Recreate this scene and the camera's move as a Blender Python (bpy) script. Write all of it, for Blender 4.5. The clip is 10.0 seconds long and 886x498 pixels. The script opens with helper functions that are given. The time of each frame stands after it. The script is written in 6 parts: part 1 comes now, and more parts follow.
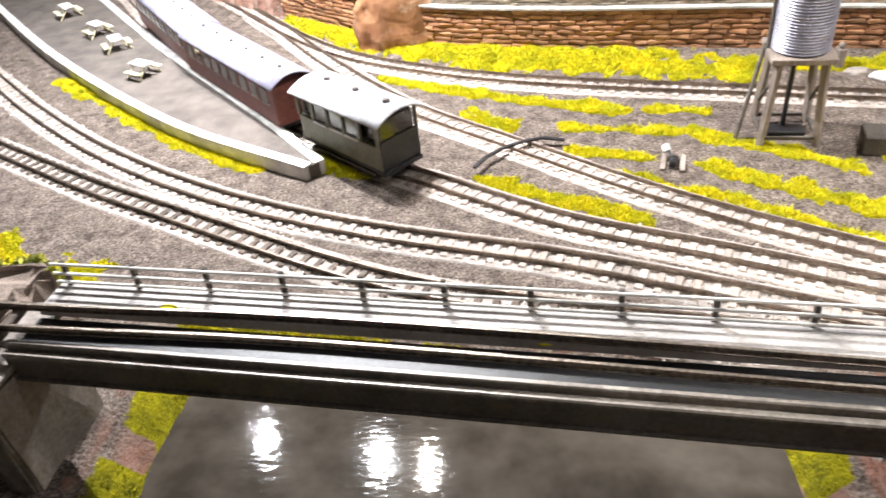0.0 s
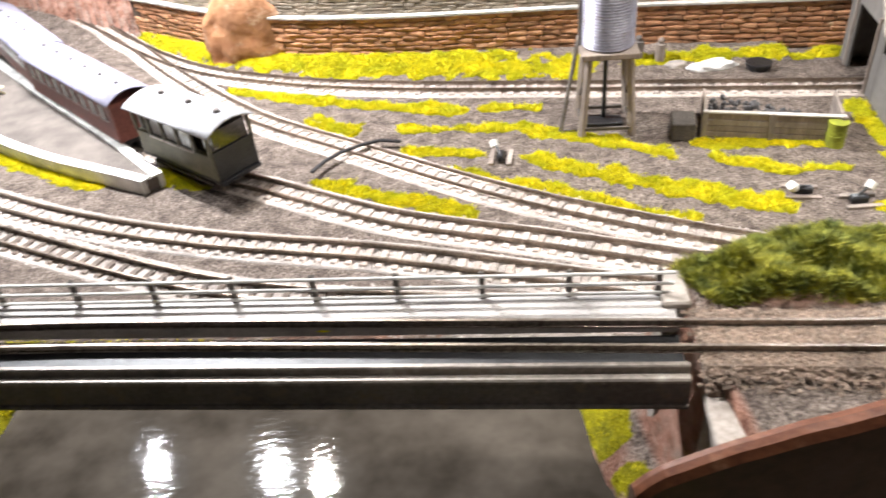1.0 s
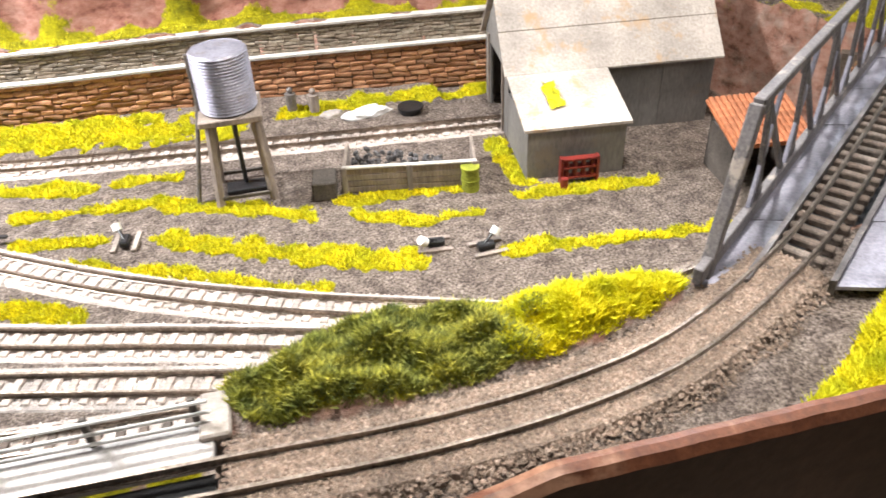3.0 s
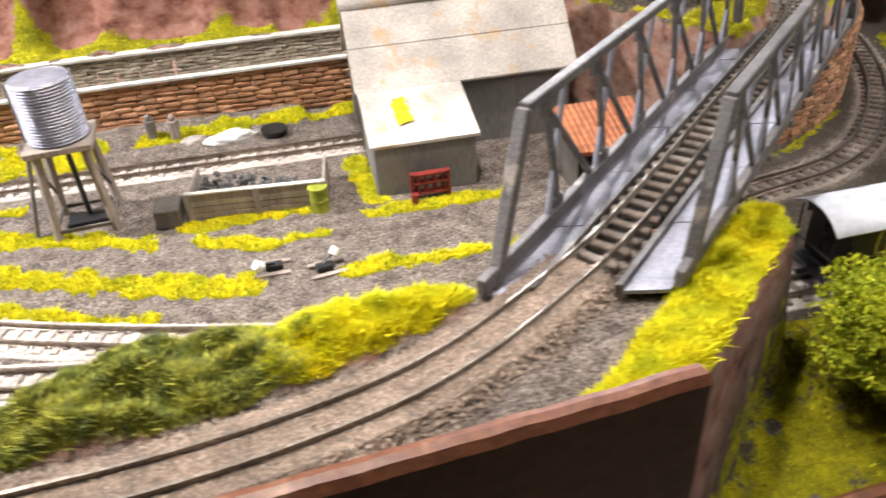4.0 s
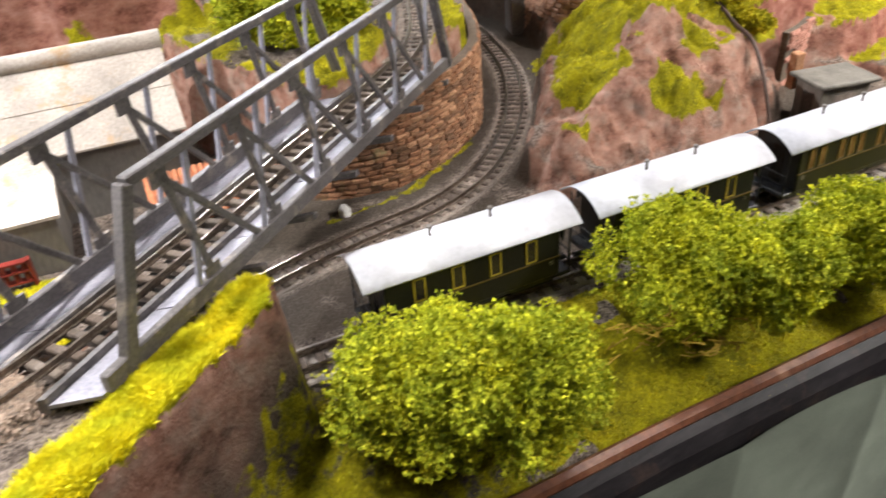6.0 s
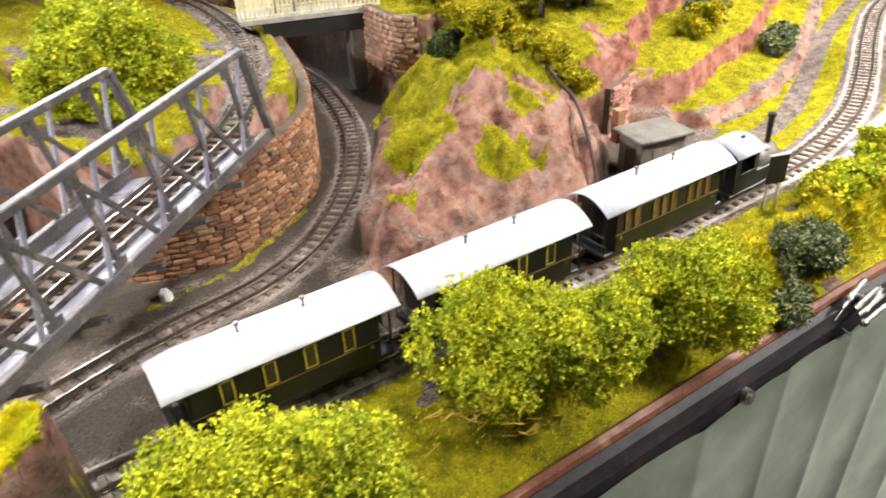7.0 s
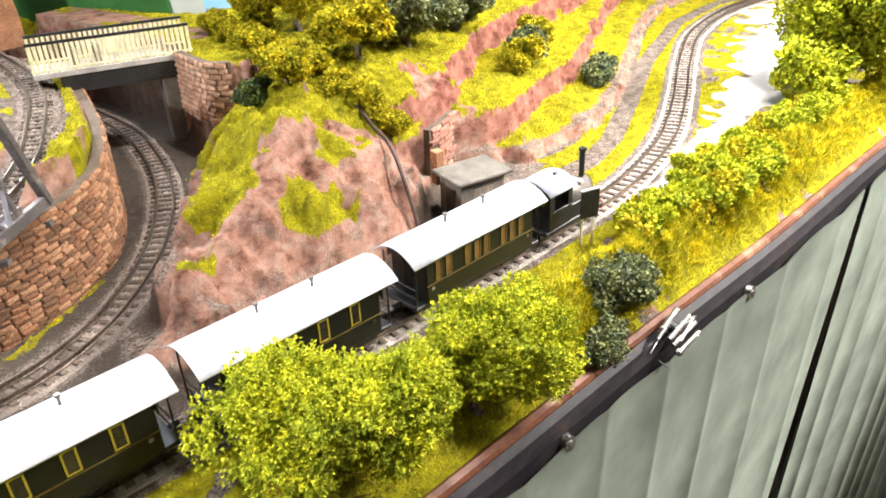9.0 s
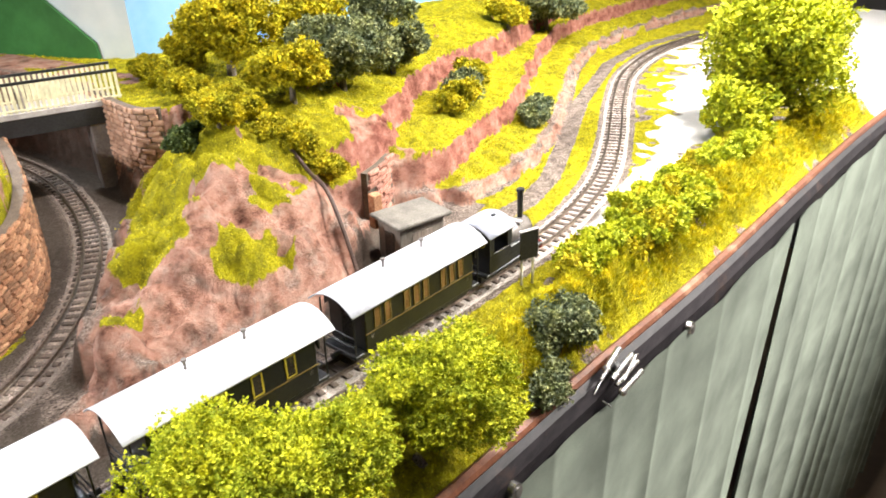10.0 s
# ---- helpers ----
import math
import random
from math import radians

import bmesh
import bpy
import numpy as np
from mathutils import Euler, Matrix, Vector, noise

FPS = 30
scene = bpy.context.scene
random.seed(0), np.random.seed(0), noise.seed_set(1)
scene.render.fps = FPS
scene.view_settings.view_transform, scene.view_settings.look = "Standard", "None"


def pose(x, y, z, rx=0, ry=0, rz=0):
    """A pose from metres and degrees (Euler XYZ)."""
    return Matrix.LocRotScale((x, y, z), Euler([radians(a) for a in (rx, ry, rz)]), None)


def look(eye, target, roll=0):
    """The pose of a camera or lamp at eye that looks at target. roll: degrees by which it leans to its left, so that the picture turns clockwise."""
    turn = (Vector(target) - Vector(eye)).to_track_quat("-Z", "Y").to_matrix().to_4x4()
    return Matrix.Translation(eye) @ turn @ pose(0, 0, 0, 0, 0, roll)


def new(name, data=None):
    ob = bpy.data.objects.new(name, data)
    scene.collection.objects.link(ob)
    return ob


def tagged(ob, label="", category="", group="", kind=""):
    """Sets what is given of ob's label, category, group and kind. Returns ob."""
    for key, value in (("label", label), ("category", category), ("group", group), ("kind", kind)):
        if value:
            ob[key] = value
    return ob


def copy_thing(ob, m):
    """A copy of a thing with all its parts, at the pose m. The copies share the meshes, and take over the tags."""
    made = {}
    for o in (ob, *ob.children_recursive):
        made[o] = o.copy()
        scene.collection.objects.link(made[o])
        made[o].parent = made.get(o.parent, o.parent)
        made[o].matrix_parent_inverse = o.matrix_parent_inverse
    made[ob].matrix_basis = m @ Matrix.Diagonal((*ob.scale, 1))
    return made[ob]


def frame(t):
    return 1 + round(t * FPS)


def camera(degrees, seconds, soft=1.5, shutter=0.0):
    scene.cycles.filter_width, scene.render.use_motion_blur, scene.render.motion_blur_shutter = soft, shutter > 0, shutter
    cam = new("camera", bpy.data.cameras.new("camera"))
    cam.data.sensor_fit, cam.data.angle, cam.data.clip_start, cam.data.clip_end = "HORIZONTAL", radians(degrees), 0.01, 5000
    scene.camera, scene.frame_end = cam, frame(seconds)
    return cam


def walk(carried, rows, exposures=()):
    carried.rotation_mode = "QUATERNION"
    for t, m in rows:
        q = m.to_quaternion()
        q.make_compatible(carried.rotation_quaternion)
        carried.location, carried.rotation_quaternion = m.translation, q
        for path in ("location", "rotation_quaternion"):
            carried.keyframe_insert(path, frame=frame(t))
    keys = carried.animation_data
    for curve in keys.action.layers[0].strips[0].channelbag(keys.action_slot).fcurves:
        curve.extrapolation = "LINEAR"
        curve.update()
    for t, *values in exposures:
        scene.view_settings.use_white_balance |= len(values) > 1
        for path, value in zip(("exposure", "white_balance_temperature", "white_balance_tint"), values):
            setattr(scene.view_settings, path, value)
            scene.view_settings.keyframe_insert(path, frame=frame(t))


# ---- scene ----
cam = camera(61.0, 10.0, soft=1.6, shutter=0.4)
PATH = [
    (0.0, 0.0080, -0.0041, 0.2013, 53.43, 5.13, 1.92),
    (0.5, 0.0255, -0.0096, 0.2008, 53.71, 4.77, -1.52),
    (1.0, 0.0522, -0.0178, 0.1993, 53.69, 4.83, -4.79),
    (1.5, 0.0813, -0.0129, 0.2015, 53.01, 4.02, -10.17),
    (2.0, 0.0996, -0.0015, 0.2090, 51.69, 3.30, -16.36),
    (2.2, 0.1055, 0.0016, 0.2076, 52.67, 2.62, -18.68),
    (3.3, 0.1427, 0.0016, 0.1941, 54.44, 2.95, -24.09),
    (3.5, 0.1500, 0.0002, 0.1910, 54.77, 3.35, -25.71),
    (4.0, 0.1862, -0.0151, 0.1905, 55.77, 3.21, -25.85),
    (4.5, 0.2244, -0.0262, 0.1920, 55.75, 2.17, -28.86),
    (5.0, 0.2554, -0.0332, 0.1880, 56.79, 2.08, -31.18),
    (5.5, 0.2805, -0.0479, 0.1873, 57.35, 2.90, -34.25),
    (6.0, 0.3024, -0.0605, 0.1881, 57.18, 3.95, -38.71),
    (6.2, 0.3094, -0.0629, 0.1905, 57.64, 3.68, -40.58),
    (7.3, 0.3462, -0.0693, 0.2023, 58.75, 2.27, -49.49),
    (7.5, 0.3510, -0.0715, 0.2021, 58.69, 2.21, -50.60),
    (8.0, 0.3646, -0.0773, 0.1999, 59.06, 2.22, -53.66),
    (8.5, 0.3711, -0.0804, 0.2013, 60.09, 2.08, -56.20),
    (9.0, 0.3784, -0.0824, 0.2008, 60.57, 2.06, -57.10),
    (9.5, 0.3838, -0.0818, 0.1995, 62.42, 2.31, -59.17),
    (10.0, 0.3862, -0.0822, 0.2001, 63.39, 1.58, -61.42),
]
walk(cam, [(t, pose(x, y, z, rx, ry, rz)) for t, x, y, z, rx, ry, rz in PATH],
     [(0.0, -0.5), (1.0, -0.5), (2.0, -0.5), (3.5, -0.3), (4.5, -0.45), (5.5, -0.3), (6.0, -0.15), (7.5, 0.4), (10.0, 0.6)])

# ---- light: exhibition hall, lamps over the layout, added fill lights ----
world = bpy.data.worlds.new("hall_light")
scene.world = world
world.use_nodes = True
world.node_tree.nodes["Background"].inputs[0].default_value = (0.9, 0.94, 1.0, 1)
world.node_tree.nodes["Background"].inputs[1].default_value = 0.135


def lamp(name, place, target, watts, size, colour=(1, 0.97, 0.93), spread=180):
    data = bpy.data.lights.new(name, "AREA")
    data.energy, data.shape, data.size, data.color, data.spread = watts, "DISK", size, colour, radians(spread)
    ob = new(name, data)
    ob.matrix_world = look(place, target)
    return ob


lamp("yard_lamp", (-0.124, 0.465, 0.36), (-0.10, 0.40, 0), 6.4, 0.009, (0.93, 0.95, 1.0))
lamp("yard_lamp", (-0.245, 0.490, 0.36), (-0.20, 0.44, 0), 3.0, 0.008, (0.93, 0.95, 1.0))
lamp("yard_lamp", (-0.075, 0.450, 0.36), (0.00, 0.36, 0), 2.4, 0.009, (1.0, 0.96, 0.93))
# Unseen lights added over shed and hill, set by the brightness wanted there.
lamp("shed_fill", (0.27, 0.25, 0.56), (0.31, 0.28, 0), 0.82, 0.04, spread=75)
lamp("hill_fill", (0.86, 0.10, 0.82), (0.78, 0.07, 0), 3.1, 0.05, (1, 0.94, 0.91), 120)
lamp("valley_lamp", (0.98, -0.07, 0.50), (1.11, 0.00, 0.03), 3.2, 0.05, spread=140)
# Unseen fill light added to brighten the bank and verge.
lamp("bank_fill", (0.20, 0.17, 0.50), (0.22, 0.14, 0.05), 0.6, 0.03, spread=66)
# Unseen light added behind the valley to put a sheen on the truss deck.
lamp("deck_sheen_fill", (0.62, 0.66, 0.36), (0.42, 0.20, 0.05), 1.3, 0.05, (0.90, 0.94, 1.0), 100)
# Unseen soft fill from the hall side, no modelled fitting.
lamp("hall_fill", (0.5, -1.0, 2.0), (0.6, 0.1, 0), 3.6, 1.2, (1, 0.96, 0.9))
# Narrow fill added only to brighten the hanging curtain.
lamp("hall_fill", (1.9, -1.3, 1.2), (1.05, -0.2, -0.15), 9.0, 0.5, (1, 0.96, 0.9), 40)

# ---- materials ----
def ramp(nt, fac, stops):
    r = nt.nodes.new("ShaderNodeValToRGB")
    while len(r.color_ramp.elements) < len(stops):
        r.color_ramp.elements.new(0.5)
    for e, (p, c) in zip(r.color_ramp.elements, stops):
        e.position, e.color = p, (*c, 1)
    nt.links.new(fac, r.inputs[0])
    return r.outputs[0]


def noise_tex(nt, scale, detail=4.0, rough=0.6, stretch=None):
    n = nt.nodes.new("ShaderNodeTexNoise")
    n.inputs["Scale"].default_value, n.inputs["Detail"].default_value, n.inputs["Roughness"].default_value = scale, detail, rough
    tc = nt.nodes.new("ShaderNodeTexCoord")
    src = tc.outputs["Object"]
    if stretch:
        mp = nt.nodes.new("ShaderNodeMapping")
        mp.inputs["Scale"].default_value = stretch
        nt.links.new(src, mp.inputs[0])
        src = mp.outputs[0]
    nt.links.new(src, n.inputs["Vector"])
    return n.outputs["Fac"]


def mixc(nt, fac, a, b, mode="MIX"):
    m = nt.nodes.new("ShaderNodeMix")
    m.data_type, m.blend_type = "RGBA", mode
    for sock, v in ((m.inputs[0], fac), (m.inputs[6], a), (m.inputs[7], b)):
        if isinstance(v, bpy.types.NodeSocket):
            nt.links.new(v, sock)
        elif isinstance(v, tuple):
            sock.default_value = (*v, 1)
        else:
            sock.default_value = v
    return m.outputs[2]


def bump(nt, bsdf, height, strength, dist):
    b = nt.nodes.new("ShaderNodeBump")
    b.inputs["Strength"].default_value, b.inputs["Distance"].default_value = strength, dist
    nt.links.new(height, b.inputs["Height"])
    nt.links.new(b.outputs[0], bsdf.inputs["Normal"])


def mat(name, c1, c2, rough=0.7, metal=0.0, fine=900, coarse=90, wear=None, strength=0.35, dist=0.0006, stretch=None, vary=0.0, spec=0.4):
    """Two colours mixed at two scales, an optional wear colour in patches, fine relief, and a shift from piece to piece."""
    m = bpy.data.materials.new(name)
    m.use_nodes = True
    nt = m.node_tree
    b = nt.nodes["Principled BSDF"]
    b.inputs["Roughness"].default_value, b.inputs["Metallic"].default_value = rough, metal
    b.inputs["Specular IOR Level"].default_value = spec
    f, g = noise_tex(nt, fine, 5, 0.65, stretch), noise_tex(nt, coarse, 3, 0.55, stretch)
    col = ramp(nt, f, [(0.32, c1), (0.68, c2)])
    dark = ramp(nt, g, [(0.3, (0.62, 0.62, 0.62)), (0.7, (1.15, 1.15, 1.15))])
    col = mixc(nt, 1.0, col, dark, "MULTIPLY")
    if wear:
        w = ramp(nt, noise_tex(nt, coarse * 1.7, 6, 0.7), [(0.56, (0, 0, 0)), (0.66, (1, 1, 1))])
        col = mixc(nt, w, col, wear)
    if vary:
        info = nt.nodes.new("ShaderNodeObjectInfo")
        geo = nt.nodes.new("ShaderNodeNewGeometry")
        add = nt.nodes.new("ShaderNodeMath")
        add.operation = "ADD"
        nt.links.new(info.outputs["Random"], add.inputs[0])
        nt.links.new(geo.outputs["Random Per Island"], add.inputs[1])
        fr = nt.nodes.new("ShaderNodeMath")
        fr.operation = "FRACT"
        nt.links.new(add.outputs[0], fr.inputs[0])
        col = mixc(nt, 1.0, col, ramp(nt, fr.outputs[0], [(0, (1 - vary,) * 3), (0.5, (1, 1 - vary * 0.3, 1 - vary * 0.45)), (1, (1 + vary,) * 3)]), "MULTIPLY")
    nt.links.new(col, b.inputs["Base Color"])
    bump(nt, b, f, strength, dist)
    return m


M = dict(
    rail=mat("rail_steel", (0.13, 0.10, 0.075), (0.36, 0.30, 0.25), 0.35, 0.85, 700, 60),
    sleeper=mat("sleeper", (0.07, 0.055, 0.045), (0.17, 0.135, 0.11), 0.85, vary=0.3),
    palesleeper=mat("pale_brown_sleeper", (0.30, 0.25, 0.22), (0.55, 0.49, 0.44), 0.9, vary=0.3),
    ballast=mat("ballast", (0.21, 0.165, 0.135), (0.52, 0.44, 0.38), 0.95, 0, 1400, 60, strength=0.9, dist=0.0012, vary=0.25),
    paleballast=mat("bleached_ballast", (0.42, 0.365, 0.325), (0.74, 0.68, 0.63), 0.95, 0, 1400, 60, strength=0.9, dist=0.0012, vary=0.25),
    brownballast=mat("brown_ballast", (0.13, 0.095, 0.07), (0.40, 0.31, 0.245), 0.95, 0, 900, 60, strength=0.9, dist=0.0012, vary=0.3),
    stone=mat("red_stone", (0.27, 0.125, 0.065), (0.50, 0.27, 0.145), 0.9, 0, 700, 60, (0.40, 0.30, 0.19), 0.6, vary=0.35),
    wallstone=mat("brown_rubble", (0.15, 0.075, 0.04), (0.40, 0.22, 0.125), 0.9, 0, 700, 45, (0.20, 0.16, 0.08), 0.8, 0.0009, vary=0.5),
    brickstone=mat("pale_red_stone", (0.34, 0.19, 0.125), (0.56, 0.36, 0.25), 0.9, 0, 700, 60, (0.42, 0.30, 0.20), 0.6, vary=0.25),
    quarrystone=mat("pink_red_stone", (0.30, 0.12, 0.085), (0.48, 0.25, 0.19), 0.9, 0, 500, 60, (0.36, 0.17, 0.13), 0.9, 0.001, vary=0.22),
    oliveline=mat("faded_window_frame", (0.10, 0.065, 0.018), (0.18, 0.12, 0.028), 0.5),
    orangerock=mat("orange_rock", (0.33, 0.14, 0.06), (0.48, 0.24, 0.12), 0.85, 0, 160, 40, (0.44, 0.28, 0.18), 0.6, 0.002),
    greystone=mat("grey_stone", (0.20, 0.165, 0.12), (0.38, 0.33, 0.26), 0.9, 0, 700, 60, strength=0.6, vary=0.25),
    cap=mat("coping", (0.50, 0.47, 0.42), (0.72, 0.69, 0.64), 0.8, vary=0.1),
    mortar=mat("mortar", (0.09, 0.065, 0.045), (0.17, 0.13, 0.10), 0.95),
    concrete=mat("concrete", (0.27, 0.23, 0.20), (0.42, 0.37, 0.33), 0.85, 0, 600, 40, (0.24, 0.20, 0.15)),
    deck=mat("pale_deck", (0.33, 0.305, 0.29), (0.50, 0.47, 0.45), 0.55, 0, 800, 50, (0.36, 0.32, 0.28), vary=0.06),
    flange=mat("worn_flange", (0.20, 0.17, 0.145), (0.36, 0.315, 0.275), 0.4, 0.3, 700, 45, (0.42, 0.38, 0.33)),
    girder=mat("grey_girder", (0.14, 0.12, 0.11), (0.24, 0.215, 0.20), 0.42, 0.25, 600, 45, (0.21, 0.17, 0.13)),
    truss=mat("grey_paint", (0.075, 0.068, 0.070), (0.165, 0.148, 0.146), 0.55, 0.1, 900, 50, (0.27, 0.23, 0.20)),
    trusslight=mat("bridge_deck_paint", (0.22, 0.215, 0.26), (0.36, 0.35, 0.41), 0.5, 0.1, 900, 60),
    white=mat("white_paint", (0.70, 0.68, 0.64), (0.84, 0.82, 0.78), 0.6, 0, 900, 70),
    cream=mat("cream_paint", (0.72, 0.66, 0.42), (0.84, 0.78, 0.52), 0.6),
    black=mat("black_paint", (0.012, 0.012, 0.014), (0.03, 0.03, 0.032), 0.35, 0, 900, 60),
    roof=mat("white_roof", (0.56, 0.56, 0.61), (0.66, 0.66, 0.72), 0.34, 0, 400, 30, strength=0.08),
    blueroof=mat("cab_roof", (0.42, 0.44, 0.52), (0.55, 0.57, 0.66), 0.28, 0.1, 400, 30, strength=0.1),
    coach=mat("dark_green_coach", (0.009, 0.009, 0.009), (0.017, 0.017, 0.016), 0.35, 0, 600, 40, strength=0.1),
    redcoach=mat("maroon_coach", (0.16, 0.045, 0.035), (0.25, 0.08, 0.06), 0.45, 0, 600, 50, strength=0.2),
    lilacroof=mat("lilac_grey_roof", (0.36, 0.35, 0.46), (0.48, 0.46, 0.58), 0.45, 0, 500, 40, strength=0.1),
    yellow=mat("yellow_line", (0.38, 0.28, 0.025), (0.52, 0.40, 0.045), 0.5),
    glassdark=mat("dark_window", (0.02, 0.018, 0.015), (0.05, 0.04, 0.03), 0.12, spec=0.6, strength=0.02),
    glassamber=mat("amber_window", (0.14, 0.07, 0.03), (0.24, 0.13, 0.05), 0.2, spec=0.6, strength=0.02),
    tram=mat("olive_railcar", (0.13, 0.125, 0.085), (0.21, 0.20, 0.14), 0.5, 0, 600, 50, strength=0.2),
    tramroof=mat("railcar_roof", (0.48, 0.48, 0.50), (0.64, 0.64, 0.68), 0.5, 0, 500, 50, (0.36, 0.35, 0.35)),
    tank=mat("galvanised", (0.27, 0.26, 0.31), (0.42, 0.41, 0.47), 0.42, 0.5, 800, 60, (0.24, 0.21, 0.20)),
    timber=mat("weathered_timber", (0.20, 0.165, 0.14), (0.36, 0.31, 0.27), 0.85, 0, 900, 60, stretch=(1, 1, 0.15), vary=0.2),
    darkwood=mat("dark_timber", (0.06, 0.05, 0.045), (0.13, 0.11, 0.09), 0.85),
    shedwall=mat("grey_sheeting", (0.15, 0.14, 0.13), (0.23, 0.215, 0.20), 0.75, 0, 700, 35, (0.19, 0.16, 0.13), stretch=(1, 1, 0.3)),
    shedroof=mat("pale_sheet_roof", (0.36, 0.31, 0.27), (0.55, 0.49, 0.44), 0.75, 0, 700, 30, (0.40, 0.27, 0.16)),
    tile=mat("orange_tile", (0.36, 0.12, 0.05), (0.52, 0.20, 0.09), 0.8, vary=0.2),
    coal=mat("coal", (0.03, 0.028, 0.028), (0.16, 0.15, 0.15), 0.5, 0, 900, 120, strength=0.8),
    red=mat("red_paint", (0.12, 0.012, 0.010), (0.24, 0.03, 0.02), 0.5),
    mossgreen=mat("mossy_drum", (0.18, 0.20, 0.02), (0.33, 0.35, 0.03), 0.9, 0, 900, 120),
    plaster=mat("white_heap", (0.66, 0.64, 0.62), (0.82, 0.80, 0.78), 0.9, 0, 700, 100, strength=0.7, dist=0.001),
    platform=mat("platform_gravel", (0.09, 0.075, 0.066), (0.20, 0.17, 0.15), 0.95, 0, 1600, 60, strength=0.7),
    rust=mat("rusty_board", (0.085, 0.028, 0.014), (0.19, 0.068, 0.032), 0.45, 0, 300, 18, (0.27, 0.14, 0.085), 0.3, 0.001),
    rustdark=mat("dark_board", (0.045, 0.02, 0.012), (0.085, 0.042, 0.025), 0.45, 0, 250, 14, (0.075, 0.04, 0.03), 0.2),
    rim=mat("black_rim", (0.012, 0.010, 0.012), (0.030, 0.026, 0.028), 0.5, 0, 300, 30, (0.045, 0.03, 0.026), 0.3, 0.0008, stretch=(0.2, 1, 1), spec=0.12),
    cloth=mat("green_cloth", (0.165, 0.195, 0.16), (0.235, 0.26, 0.215), 0.85, 0, 2200, 20, strength=0.3, spec=0.2),
    metal=mat("bright_metal", (0.36, 0.34, 0.32), (0.66, 0.64, 0.61), 0.25, 0.9),
    bark=mat("bark", (0.10, 0.08, 0.06), (0.22, 0.18, 0.13), 0.9),
    twig=mat("yellow_twig", (0.40, 0.26, 0.02), (0.55, 0.38, 0.04), 0.8),
    pipe=mat("rusty_pipe", (0.05, 0.03, 0.025), (0.10, 0.06, 0.045), 0.5, 0.3),
    hutroof=mat("felt_roof", (0.13, 0.12, 0.10), (0.21, 0.19, 0.165), 0.85, 0, 900, 80),
    hutwall=mat("grey_hut_wall", (0.17, 0.145, 0.12), (0.26, 0.225, 0.19), 0.85, 0, 700, 60, stretch=(1, 1, 0.2)),
    hallwall=mat("hall_wall", (0.20, 0.19, 0.18), (0.26, 0.25, 0.24), 0.9, 0, 8, 1.2, strength=0.05),
    hallfloor=mat("hall_floor", (0.25, 0.18, 0.12), (0.34, 0.25, 0.17), 0.5, 0, 12, 1.5, strength=0.05),
)


def leaf_mat(name, dark, mid, light, patchy=True):
    m = bpy.data.materials.new(name)
    m.use_nodes = True
    nt = m.node_tree
    b = nt.nodes["Principled BSDF"]
    b.inputs["Roughness"].default_value, b.inputs["Specular IOR Level"].default_value = 0.8, 0.15
    geo = nt.nodes.new("ShaderNodeNewGeometry")
    col = ramp(nt, geo.outputs["Random Per Island"], [(0.0, dark), (0.5, mid), (1.0, light)])
    col = mixc(nt, 1.0, col, ramp(nt, noise_tex(nt, 70, 3), [(0.3, (0.65, 0.72, 0.8)), (0.7, (1.25, 1.15, 0.9))]), "MULTIPLY")
    if patchy:
        col = mixc(nt, 1.0, col, ramp(nt, noise_tex(nt, 190, 4, 0.65), [(0.36, (0.52, 0.58, 0.8)), (0.60, (1.1, 1.08, 1.0))]), "MULTIPLY")
    nt.links.new(col, b.inputs["Base Color"])
    return m


LEAF = leaf_mat("leaf_lime", (0.25, 0.30, 0.012), (0.50, 0.54, 0.025), (0.78, 0.77, 0.055))
LEAFGOLD = leaf_mat("leaf_gold", (0.26, 0.21, 0.008), (0.54, 0.46, 0.014), (0.78, 0.68, 0.030))
LEAFDARK = leaf_mat("leaf_dark", (0.045, 0.068, 0.02), (0.10, 0.14, 0.042), (0.20, 0.25, 0.085))
LEAFGREY = leaf_mat("leaf_grey_green", (0.10, 0.12, 0.05), (0.21, 0.24, 0.11), (0.40, 0.42, 0.22))
GRASS = leaf_mat("grass_fibre", (0.36, 0.31, 0.012), (0.68, 0.60, 0.020), (0.90, 0.82, 0.045))
BRIGHTGRASS = leaf_mat("bright_grass_fibre", (0.46, 0.41, 0.010), (0.74, 0.68, 0.018), (0.90, 0.85, 0.040), False)
SCRUB = leaf_mat("scrub_fibre", (0.13, 0.14, 0.035), (0.31, 0.32, 0.065), (0.56, 0.55, 0.11))


